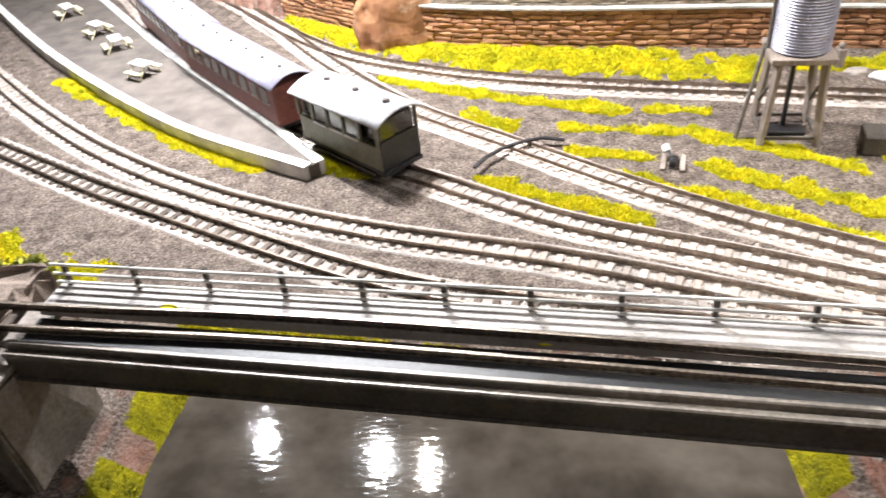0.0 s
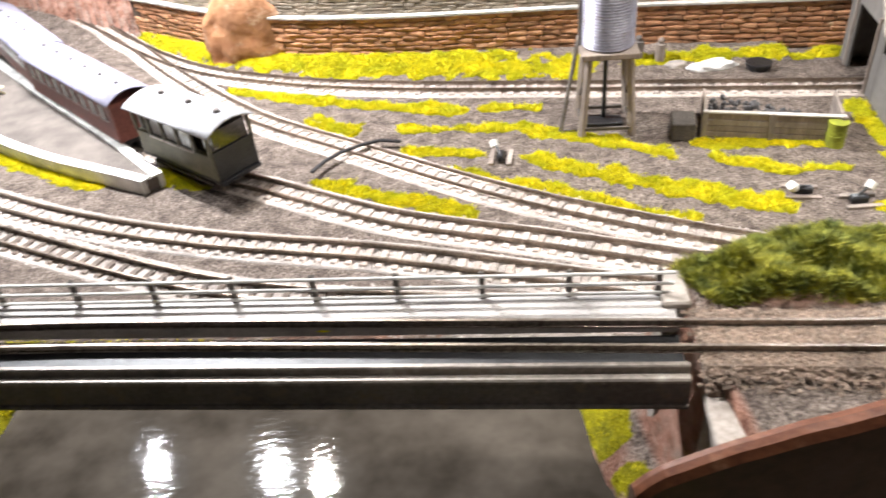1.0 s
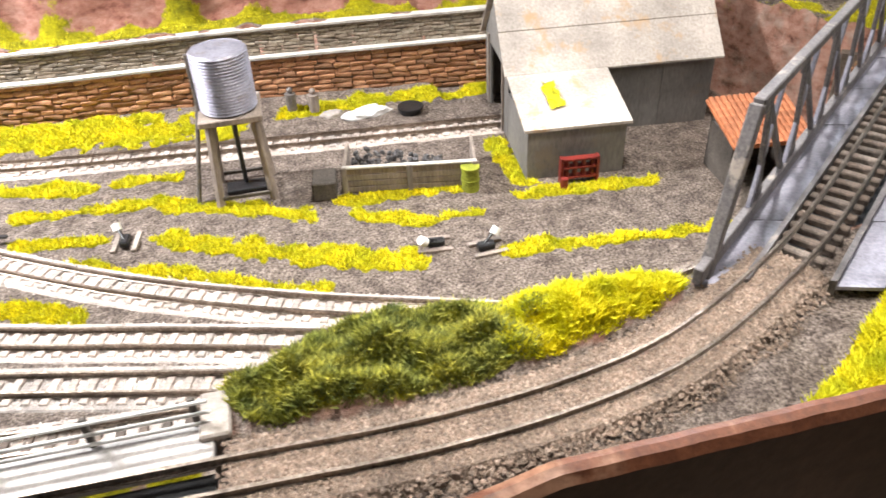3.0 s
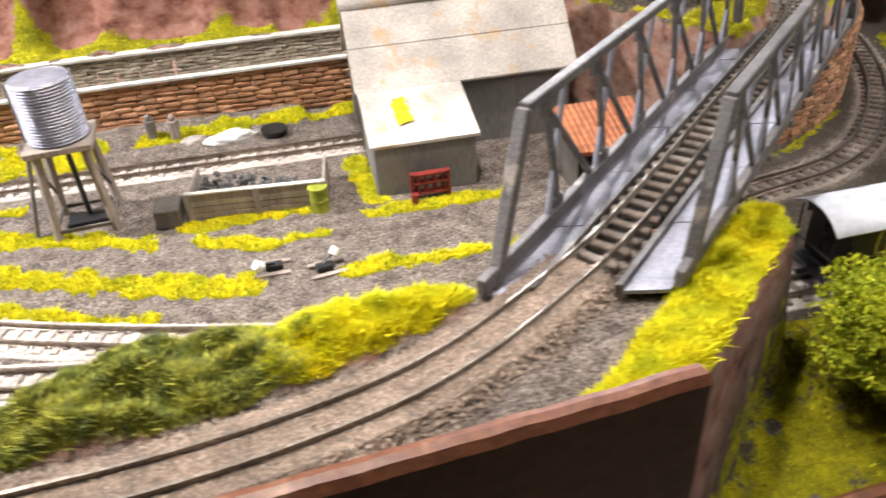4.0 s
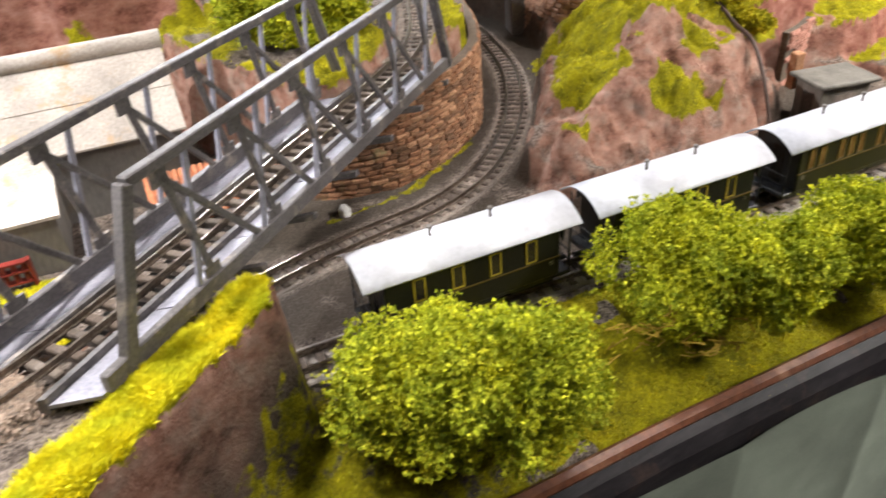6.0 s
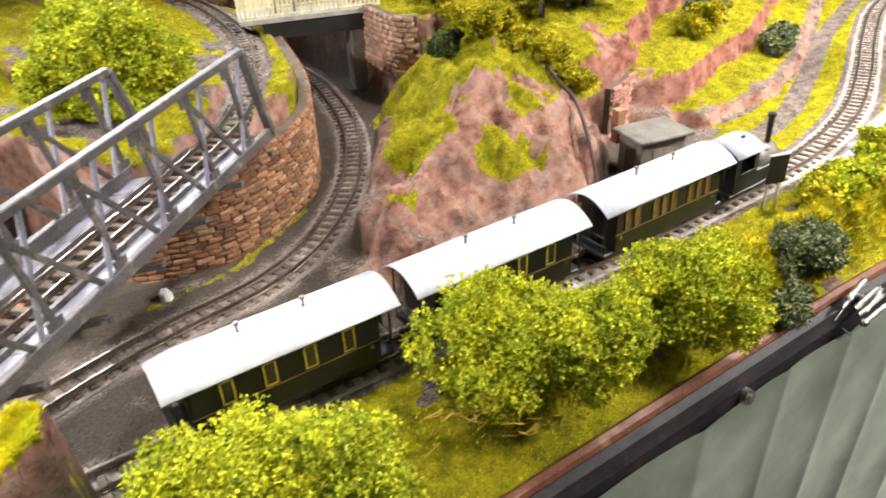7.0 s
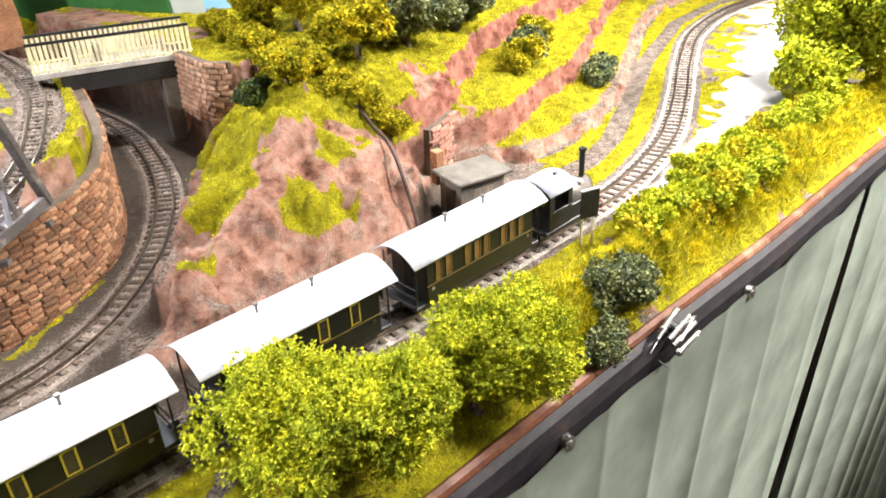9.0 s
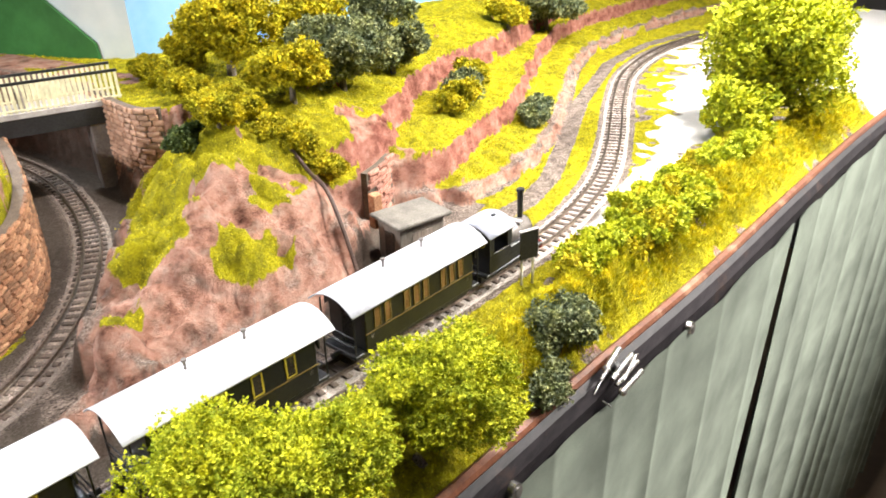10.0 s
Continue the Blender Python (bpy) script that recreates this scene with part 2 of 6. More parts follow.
def terrain_mat():
    m = bpy.data.materials.new("layout_ground")
    m.use_nodes = True
    nt = m.node_tree
    b = nt.nodes["Principled BSDF"]
    b.inputs["Roughness"].default_value, b.inputs["Specular IOR Level"].default_value = 0.95, 0.15

    def att(n):
        a = nt.nodes.new("ShaderNodeAttribute")
        a.attribute_name = n
        return a.outputs["Fac"]
    f, g = noise_tex(nt, 800, 6, 0.75), noise_tex(nt, 110, 4)
    h = noise_tex(nt, 150, 7, 0.62)
    cliff = noise_tex(nt, 75, 9, 0.68, (1, 1, 1.5))
    gravel = ramp(nt, f, [(0.36, (0.045, 0.035, 0.030)), (0.5, (0.24, 0.195, 0.165)), (0.66, (0.52, 0.44, 0.385))])
    gravel = mixc(nt, 1.0, gravel, ramp(nt, g, [(0.34, (0.52, 0.49, 0.48)), (0.62, (1.1, 1.08, 1.06))]), "MULTIPLY")
    rock = ramp(nt, cliff, [(0.33, (0.11, 0.045, 0.03)), (0.46, (0.38, 0.19, 0.135)), (0.68, (0.58, 0.36, 0.28))])
    rock = mixc(nt, ramp(nt, g, [(0.48, (0, 0, 0)), (0.70, (0.8, 0.8, 0.8))]), rock, ramp(nt, cliff, [(0.36, (0.22, 0.14, 0.10)), (0.7, (0.54, 0.42, 0.35))]))
    red = ramp(nt, cliff, [(0.32, (0.13, 0.04, 0.028)), (0.5, (0.33, 0.13, 0.095)), (0.7, (0.50, 0.25, 0.195))])
    grass = ramp(nt, f, [(0.3, (0.19, 0.165, 0.006)), (0.7, (0.56, 0.51, 0.012))])
    grass = mixc(nt, 1.0, grass, ramp(nt, g, [(0.34, (0.50, 0.52, 0.9)), (0.62, (1.1, 1.08, 1.0))]), "MULTIPLY")
    col = mixc(nt, att("rock"), gravel, rock)
    col = mixc(nt, att("red"), col, red)
    # White ground colour, at the east end painted for glare.
    col = mixc(nt, att("pale"), col, ramp(nt, f, [(0.3, (0.6, 0.57, 0.54)), (0.7, (0.82, 0.8, 0.77))]))
    col = mixc(nt, att("dirt"), col, ramp(nt, f, [(0.3, (0.05, 0.04, 0.03)), (0.7, (0.13, 0.105, 0.085))]))
    gm = nt.nodes.new("ShaderNodeMath")
    gm.operation = "ADD"
    nt.links.new(att("grass"), gm.inputs[0])
    nt.links.new(ramp(nt, h, [(0.3, (0, 0, 0)), (0.7, (0.5, 0.5, 0.5))]), gm.inputs[1])
    col = mixc(nt, ramp(nt, gm.outputs[0], [(0.62, (0, 0, 0)), (0.8, (1, 1, 1))]), col, grass)
    nt.links.new(col, b.inputs["Base Color"])
    mx = nt.nodes.new("ShaderNodeMath")
    mx.operation = "ADD"
    nt.links.new(f, mx.inputs[0])
    nt.links.new(h, mx.inputs[1])
    bump(nt, b, mx.outputs[0], 1.0, 0.0026)
    return m


GROUND = terrain_mat()

# ---- mesh helpers ----
def mesh_of(name, verts, faces, material, smooth=False):
    me = bpy.data.meshes.new(name)
    me.from_pydata([tuple(v) for v in verts], [], [tuple(f) for f in faces])
    me.materials.append(material)
    if smooth:
        me.shade_smooth()
    return me


def thing(name, label, category, m=None, group="", kind=""):
    ob = new(name)
    ob.empty_display_size = 0.01
    if m is not None:
        ob.matrix_basis = m
    return tagged(ob, label, category, group, kind)


def part(name, bm, material, parent=None, label="", smooth=False):
    me = bpy.data.meshes.new(name)
    bm.normal_update()
    bm.to_mesh(me)
    bm.free()
    me.materials.append(material)
    if smooth:
        me.shade_smooth()
    ob = new(name, me)
    ob.parent = parent
    return tagged(ob, label)


def share(name, me, parent, m):
    ob = new(name, me)
    ob.parent = parent
    ob.matrix_basis = m
    return ob


def box(bm, x0, x1, y0, y1, z0, z1, bevel=0.0, m=None):
    """A box between two corners, with bevelled edges."""
    r = bmesh.ops.create_cube(bm, size=1)["verts"]
    bmesh.ops.transform(bm, verts=r, matrix=Matrix.Translation(((x0 + x1) / 2, (y0 + y1) / 2, (z0 + z1) / 2)) @ Matrix.Diagonal((x1 - x0, y1 - y0, z1 - z0, 1)))
    if bevel:
        ed = list({e for v in r for e in v.link_edges})
        out = bmesh.ops.bevel(bm, geom=ed, offset=bevel, segments=1, affect="EDGES", profile=0.5)
        r = list({v for f in out["faces"] for v in f.verts} | {v for v in r if v.is_valid})
    if m is not None:
        bmesh.ops.transform(bm, verts=r, matrix=m)
    return r


def cyl(bm, p, q, r0, r1=None, n=12):
    """A rod or cone from p to q."""
    p, q = Vector(p), Vector(q)
    d = q - p
    m = Matrix.Translation((p + q) / 2) @ d.to_track_quat("Z", "Y").to_matrix().to_4x4()
    bmesh.ops.create_cone(bm, cap_ends=True, segments=n, radius1=r0, radius2=r0 if r1 is None else r1, depth=d.length, matrix=m)


def beam(bm, p, q, w, h):
    """A square bar from p to q, w wide and h high."""
    p, q = Vector(p), Vector(q)
    d = q - p
    x = d.normalized()
    side = x.cross(Vector((0, 0, 1)))
    side = side.normalized() if side.length > 1e-4 else Vector((1, 0, 0))
    up = side.cross(x)
    m = Matrix((x, side, up)).transposed().to_4x4()
    m.translation = (p + q) / 2
    box(bm, -d.length / 2, d.length / 2, -w / 2, w / 2, -h / 2, h / 2, min(w, h) * 0.12, m)


def B():
    return bmesh.new()


def curve(points, step=0.002):
    """A smooth line through plan points, resampled at even steps."""
    P = np.array([points[0]] + list(points) + [points[-1]], float)
    P[0], P[-1] = 2 * P[1] - P[2], 2 * P[-2] - P[-3]
    out = []
    for i in range(1, len(P) - 2):
        t = np.linspace(0, 1, 40, endpoint=False)[:, None]
        a, b, c, d = P[i - 1], P[i], P[i + 1], P[i + 2]
        out.append(0.5 * (2 * b + (c - a) * t + (2 * a - 5 * b + 4 * c - d) * t ** 2 + (3 * b - a - 3 * c + d) * t ** 3))
    out = np.vstack(out + [P[-2:-1]])
    s = np.r_[0, np.cumsum(np.linalg.norm(np.diff(out, axis=0), axis=1))]
    q = np.arange(0, s[-1], step)
    return np.stack([np.interp(q, s, out[:, k]) for k in range(out.shape[1])], 1)


def at_length(line, s, step=0.002):
    i = min(max(s / step, 0), len(line) - 2)
    k = int(i)
    p = line[k] + (line[k + 1] - line[k]) * (i - k)
    d = line[min(k + 3, len(line) - 1)] - line[max(k - 3, 0)]
    return p, math.atan2(d[1], d[0])


def normals(line):
    d = np.gradient(line[:, :2], axis=0)
    d /= np.linalg.norm(d, axis=1)[:, None]
    return np.stack([-d[:, 1], d[:, 0]], 1)


def sweep(name, line, profile, material, parent=None, smooth=False, closed=True):
    """A profile of (side, up) points carried along a line of x, y, z."""
    n = normals(line)
    k = len(profile)
    V = []
    for i in range(len(line)):
        for a, b in profile:
            V.append((line[i, 0] + n[i, 0] * a, line[i, 1] + n[i, 1] * a, line[i, 2] + b))
    F = []
    for i in range(len(line) - 1):
        for j in range(k if closed else k - 1):
            jj = (j + 1) % k
            F.append((i * k + j, i * k + jj, (i + 1) * k + jj, (i + 1) * k + j))
    if closed:
        F.append(tuple(range(k - 1, -1, -1)))
        F.append(tuple((len(line) - 1) * k + j for j in range(k)))
    me = mesh_of(name, V, F, material, smooth)
    ob = new(name, me)
    ob.parent = parent
    return ob

# ---- plan: the lines of the tracks ----
def xyz(points, z):
    return [(*p[:2], p[2] if len(p) > 2 else z) for p in points]


TRAIN_LINE = curve(xyz([(-0.62, 0.66), (-0.42, 0.48), (-0.25, 0.362), (-0.16, 0.308), (-0.05, 0.248), (0.03, 0.221), (0.134, 0.197), (0.20, 0.188), (0.28, 0.174), (0.40, 0.146),
                        (0.467, 0.131), (0.545, 0.112), (0.65, 0.0885), (0.75, 0.068), (0.81, 0.061), (0.89, 0.065), (0.98, 0.085), (1.08, 0.112), (1.19, 0.135), (1.30, 0.134),
                        (1.40, 0.110), (1.55, 0.05)], 0))
VALLEY_LINE = curve(xyz([(0.30, 0.192), (0.40, 0.208), (0.45, 0.2095), (0.50, 0.2085), (0.546, 0.224), (0.60, 0.262), (0.65, 0.318), (0.686, 0.380), (0.712, 0.448), (0.728, 0.54)], 0))
HIGH_LINE = curve(xyz([(-0.34, 0.1985), (-0.15, 0.170), (-0.047, 0.1565), (0.12, 0.1275), (0.17, 0.119), (0.21, 0.1165), (0.245, 0.120), (0.285, 0.1335), (0.33, 0.1545), (0.42, 0.2065),
                       (0.52, 0.2660), (0.565, 0.307), (0.600, 0.355), (0.632, 0.405), (0.655, 0.455), (0.675, 0.52), (0.69, 0.60)], 0.0525))
YARD_LINE = curve(xyz([(-0.30, 0.74), (-0.181, 0.60), (-0.106, 0.49), (-0.045, 0.412), (0.014, 0.359), (0.067, 0.313), (0.112, 0.279), (0.164, 0.246), (0.22, 0.215), (0.27, 0.186)], 0))
RAILCAR_LINE = curve(xyz([(-0.36, 0.74), (-0.24, 0.56), (-0.15, 0.44), (-0.063, 0.352), (-0.022, 0.322), (0.037, 0.282), (0.104, 0.251), (0.158, 0.225), (0.21, 0.198), (0.25, 0.186)], 0))
SHED_LINE = curve(xyz([(-0.22, 0.66), (-0.181, 0.597), (-0.106, 0.510), (-0.033, 0.463), (0.043, 0.433), (0.146, 0.405), (0.22, 0.386), (0.304, 0.365), (0.39, 0.345)], 0))
LOOP_LINE = curve(xyz([(-0.55, 0.68), (-0.40, 0.545), (-0.30, 0.445), (-0.22, 0.375), (-0.14, 0.322), (-0.06, 0.285), (0.03, 0.255), (0.10, 0.226), (0.16, 0.200)], 0))

# ---- the ground as one sheet ----
def spans(*marks):
    """Grid lines from mark to mark, each span with its own spacing."""
    return np.concatenate([np.linspace(p, q, int(round((q - p) / w)), endpoint=False) for (p, w), (q, _) in zip(marks[:-1], marks[1:])])


gx = spans((-0.75, 0.006), (-0.40, 0.0025), (0.45, 0.0017), (1.10, 0.0030), (1.78, 0))
gy = spans((-0.26, 0.004), (-0.10, 0.0018), (0.33, 0.0025), (0.50, 0.005), (0.86, 0))
X, Y = np.meshgrid(gx, gy)


def sdist(poly):
    """Distance from the outline of a polygon, positive inside."""
    P = np.array(poly, float)
    d, ins = np.full(X.shape, 9.0), np.zeros(X.shape, bool)
    for (ax, ay), (bx, by) in zip(P, np.roll(P, -1, 0)):
        ex, ey = bx - ax, by - ay
        t = np.clip(((X - ax) * ex + (Y - ay) * ey) / (ex * ex + ey * ey), 0, 1)
        d = np.minimum(d, np.hypot(X - ax - t * ex, Y - ay - t * ey))
        c = ((ay > Y) != (by > Y)) & (X < (bx - ax) * (Y - ay) / (by - ay + 1e-12) + ax)
        ins ^= c
    return np.where(ins, d, -d)


def ldist(points):
    d = np.full(X.shape, 9.0)
    P = np.array(points, float)[:, :2]
    for (ax, ay), (bx, by) in zip(P[:-1], P[1:]):
        ex, ey = bx - ax, by - ay
        t = np.clip(((X - ax) * ex + (Y - ay) * ey) / (ex * ex + ey * ey + 1e-15), 0, 1)
        d = np.minimum(d, np.hypot(X - ax - t * ex, Y - ay - t * ey))
    return d


def sm(v, a, b):
    t = np.clip((v - a) / (b - a), 0, 1)
    return t * t * (3 - 2 * t)


def lattice(cell, seed):
    """Smooth random bumps of about this size, from -1 to 1."""
    r = np.random.RandomState(seed)
    u, v = (X + 1.0) / cell, (Y + 0.5) / cell
    T = r.rand(int(v.max()) + 3, int(u.max()) + 3) * 2 - 1
    i, j = v.astype(int), u.astype(int)
    a, b = v - i, u - j
    a, b = a * a * (3 - 2 * a), b * b * (3 - 2 * b)
    return T[i, j] * (1 - a) * (1 - b) + T[i + 1, j] * a * (1 - b) + T[i, j + 1] * (1 - a) * b + T[i + 1, j + 1] * a * b


N1, N2, N3, N4 = lattice(0.05, 1), lattice(0.018, 2), lattice(0.008, 3), lattice(0.004, 4)
ROUGH = 0.5 * N1 + 0.3 * N2 + 0.2 * N3

WALL_LINE = [(-0.75, 1.02), (-0.30, 0.70), (-0.15, 0.585), (-0.09, 0.538), (-0.03, 0.503), (0.06, 0.478), (0.17, 0.458), (0.30, 0.428), (0.40, 0.405), (0.50, 0.39)]
PLATEAU = [(0.455, 0.262), (0.49, 0.243), (0.54, 0.252), (0.581, 0.275), (0.617, 0.32), (0.645, 0.37), (0.672, 0.425), (0.695, 0.48), (0.71, 0.9), (0.40, 0.9), (0.44, 0.40), (0.45, 0.30)]
BANK = [(0.118, 0.168), (0.162, 0.177), (0.215, 0.165), (0.262, 0.155), (0.30, 0.150), (0.335, 0.150), (0.372, 0.146), (0.380, 0.134), (0.372, 0.119), (0.345, 0.104), (0.31, 0.083),
        (0.282, 0.064), (0.20, 0.06), (0.118, 0.08)]
HILL = [(0.507, 0.168), (0.543, 0.192), (0.60, 0.243), (0.652, 0.291), (0.70, 0.330), (0.732, 0.40), (0.748, 0.50), (0.75, 0.9), (1.9, 0.9), (1.9, 0.02), (1.53, 0.154), (1.38, 0.190), (1.27, 0.200),
        (1.18, 0.185), (1.055, 0.150), (0.955, 0.125), (0.885, 0.116), (0.835, 0.120), (0.80, 0.130), (0.79, 0.148), (0.772, 0.170), (0.735, 0.163), (0.70, 0.148), (0.66, 0.129), (0.60, 0.136), (0.52, 0.152)]
MID_TERRACE = [(0.775, 0.176), (0.795, 0.160), (0.815, 0.150), (0.88, 0.158), (0.94, 0.161), (1.0, 0.176), (1.08, 0.200), (1.18, 0.226), (1.26, 0.241), (1.35, 0.240), (1.5, 0.21), (1.9, 0.10), (1.9, 0.9), (0.70, 0.9), (0.70, 0.20)]
TOP_TERRACE = [(0.700, 0.172), (0.735, 0.172), (0.772, 0.180), (0.831, 0.199), (0.899, 0.226), (0.955, 0.230), (1.03, 0.228), (1.11, 0.234), (1.25, 0.256), (1.4, 0.27), (1.9, 0.2), (1.9, 0.9), (0.68, 0.9), (0.68, 0.25)]
POND = [(-0.115, 0.205), (-0.05, 0.198), (0.0, 0.186), (0.074, 0.172), (0.097, 0.152), (0.103, 0.115), (0.10, -0.1), (-0.13, -0.1), (-0.118, 0.16)]
POND_BANK = [(-0.135, 0.235), (-0.05, 0.222), (0.02, 0.207), (0.115, 0.192), (0.118, 0.168), (0.118, 0.07), (0.118, -0.2), (-0.15, -0.2), (-0.142, 0.17)]
RIM = [(0.278, 0.066), (0.33, 0.074), (0.425, 0.057), (0.488, 0.045), (0.60, 0.021), (0.69, 0.001), (0.808, -0.027), (0.964, -0.059), (1.15, -0.10), (1.40, -0.165), (1.75, -0.26)]

sd_plateau, sd_bank, sd_hill, sd_pond, sd_hole = sdist(PLATEAU), sdist(BANK), sdist(HILL), sdist(POND), sdist(POND_BANK)
sd_wall = sdist(WALL_LINE + [(0.50, 1.2), (-0.75, 1.2)])
Z = 0.0006 * N2 + 0.0005 * N3
# hole of the pond with its bank
Z = np.where(sd_hole > 0, -0.003 - 0.027 * sm(sd_hole, 0, 0.03) + 0.001 * N3, Z)
Z = Z - 0.012 * sm(sd_pond + 0.006 * N2 + 0.004 * N3, -0.004, 0.004)
# grass rising to the high wall, and the shelf and brown cliff behind it
Z = Z + 0.005 * sm(sd_wall, -0.035, -0.002) * (X < 0.29)
Z = Z + (0.043 + 0.004 * ROUGH) * (sd_wall > 0.004) + (0.07 + 0.022 * ROUGH) * sm(sd_wall + 0.006 * N2, 0.024, 0.042) * (X < 0.62)
# shelf of the high line beyond the bridge
Z = np.where(sd_wall < 0.004, Z + 0.0525 * sm(sd_plateau, 0.0, 0.004), Z)
lift = sm(ldist(HIGH_LINE[-130:]), 0.02, 0.07) * (sd_plateau > 0.004)
Z = Z + lift * 0.010 * (1 + ROUGH)
# bank that carries the high line
Z = Z + (0.0495 + 0.0012 * N3) * sm(sd_bank + 0.004 * N2 * (X > 0.30), 0.0, 0.007)
mound = sm(sdist([(0.120, 0.160), (0.162, 0.174), (0.215, 0.163), (0.262, 0.154), (0.272, 0.147), (0.259, 0.138), (0.216, 0.1325), (0.170, 0.1330), (0.128, 0.142)]), -0.001, 0.007)
Z = Z + mound * (0.0055 + 0.002 * N2 + 0.0022 * N3 + 0.0022 * N4)
verge = sm(sdist([(0.20, 0.092), (0.25, 0.090), (0.285, 0.104), (0.335, 0.130), (0.372, 0.148), (0.382, 0.134), (0.372, 0.117), (0.345, 0.102), (0.31, 0.081), (0.282, 0.064)]), 0.0, 0.008)
Z = Z + verge * (0.003 + 0.0015 * N2)
# rocky hill with terraces to the east
d = np.maximum(sd_hill + 0.006 * N2 + 0.003 * N3, 0)
soft = np.interp(d, [0, 0.006, 0.03, 0.06, 0.085, 0.12, 0.3], [0, 0.016, 0.040, 0.060, 0.076, 0.080, 0.082])
sd_mid, sd_top = sdist(MID_TERRACE) + 0.004 * N2, sdist(TOP_TERRACE) + 0.005 * N2 + 0.0025 * N3
terr = 0.0085 * sm(d, 0, 0.0045) + 0.006 * sm(d, 0.004, 0.03) + 0.0165 * sm(sd_mid, 0, 0.006) + 0.006 * sm(sd_mid, 0.006, 0.05) + 0.020 * sm(sd_top, 0, 0.007) + 0.016 * sm(sd_top, 0.006, 0.08)
wa = sm(X + 0.3 * (Y - 0.15), 0.705, 0.735) * sm(X - 0.55 * (Y - 0.20), 0.70, 0.76)
terr = terr * sm(d, 0, 0.006)
body = soft * (1 - wa) + wa * terr
body = np.minimum(body, np.interp(Y, [0.15, 0.20, 0.25, 0.33, 0.45], [0.080, 0.076, 0.071, 0.066, 0.062]) + 0.004 * N1)
rocky = np.clip(np.abs(np.gradient(body, gy, axis=0)) + np.abs(np.gradient(body, gx, axis=1)), 0, 1.6) / 1.6
Z = Z + body + (d > 0) * (0.0045 * N2 + 0.0055 * np.abs(N3) * np.sign(N2) + 0.0028 * N4) * sm(d, 0, 0.015) * (0.30 + 0.70 * rocky) * np.where(X > 0.80, 0.55, 1.0)
# side walls of the cutting below the footbridge
sd_cut = sdist([(0.714, 0.335), (0.722, 0.316), (0.76, 0.31), (0.83, 0.40), (0.80, 0.62), (0.76, 0.62), (0.746, 0.50), (0.731, 0.40)])
Z = np.maximum(Z, np.where(sd_cut > 0, 0.064 * sm(sd_cut, 0, 0.003), -1))
# fall to the front rim
front = sdist([(-1.0, 0.066)] + RIM + [(1.75, 0.9), (-1.0, 0.9)])
low = (X > 0.28) & (sd_bank < 0.001)
Z = np.where(low, Z - 0.020 * sm(0.045 - front, 0, 0.045), Z)
ridge = sm(0.026 - ldist([(0.66, 0.032), (0.75, 0.014), (0.85, -0.010), (1.0, -0.038), (1.2, -0.085)]), 0, 0.022)
Z = np.where(low, Z + ridge * (0.012 + 0.005 * N2 + 0.0045 * N3 + 0.002 * N4), Z)
# ballast shoulders under the tracks
tr = np.minimum.reduce([ldist(l[::6]) for l in (TRAIN_LINE, VALLEY_LINE, YARD_LINE, RAILCAR_LINE, SHED_LINE, LOOP_LINE)])
onlow = Z < 0.02
Z = np.where(onlow & (sd_hole < 0), Z * sm(tr, 0.008, 0.016) - 0.0012 * sm(0.013 - tr, 0, 0.004), Z)
hi = ldist(HIGH_LINE[::6])
Z = np.where((hi < 0.018) & (Z > 0.03), Z + (0.0505 - Z) * sm(0.018 - hi, 0, 0.006), Z)

# ---- what grows where ----
STRIPS = [
    (0.009, [(-0.045, 0.495), (0.024, 0.47), (0.092, 0.45), (0.151, 0.438)]),
    (0.004, [(-0.037, 0.441), (0.02, 0.414), (0.079, 0.389)]), (0.004, [(0.097, 0.39), (0.125, 0.384)]), (0.005, [(-0.011, 0.399), (0.015, 0.38)]),
    (0.004, [(0.048, 0.375), (0.104, 0.362)]), (0.006, [(0.115, 0.357), (0.148, 0.339), (0.182, 0.317)]), (0.004, [(0.203, 0.304), (0.231, 0.286)]),
    (0.003, [(0.242, 0.287), (0.257, 0.281)]), (0.005, [(0.199, 0.322), (0.258, 0.309)]), (0.004, [(0.048, 0.348), (0.084, 0.337)])]
STRIPS += [
    (0.007, [(0.114, 0.327), (0.136, 0.305), (0.175, 0.282), (0.212, 0.259)]), (0.004, [(0.069, 0.323), (0.112, 0.296), (0.172, 0.255)]),
    (0.005, [(0.001, 0.325), (0.04, 0.3), (0.074, 0.281)]), (0.005, [(0.256, 0.248), (0.309, 0.234), (0.356, 0.223)]), (0.004, [(0.283, 0.288), (0.348, 0.272)]),
    (0.006, [(0.294, 0.339), (0.289, 0.301)]), (0.006, [(0.197, 0.432), (0.251, 0.422), (0.314, 0.414)]), (0.013, [(-0.155, 0.577), (-0.08, 0.525), (0.005, 0.474), (0.153, 0.436)])]
STRIPS += [
    (0.005, [(-0.065, 0.459), (0.016, 0.417), (0.074, 0.397)]), (0.005, [(-0.008, 0.405), (0.015, 0.384)]), (0.006, [(-0.300, 0.492), (-0.249, 0.449), (-0.178, 0.387), (-0.125, 0.350)]),
    (0.005, [(-0.092, 0.352), (-0.065, 0.336)]), (0.016, [(-0.26, 0.285), (-0.184, 0.25)]), (0.006, [(-0.352, 0.497), (-0.323, 0.474)]), (0.005, [(-0.201, 0.41), (-0.124, 0.359)]),
    (0.003, [(0.45, 0.236), (0.50, 0.232), (0.555, 0.254), (0.60, 0.30), (0.64, 0.36)]), (0.008, [(0.655, 0.275), (0.68, 0.32)])]
grass = np.zeros(X.shape)
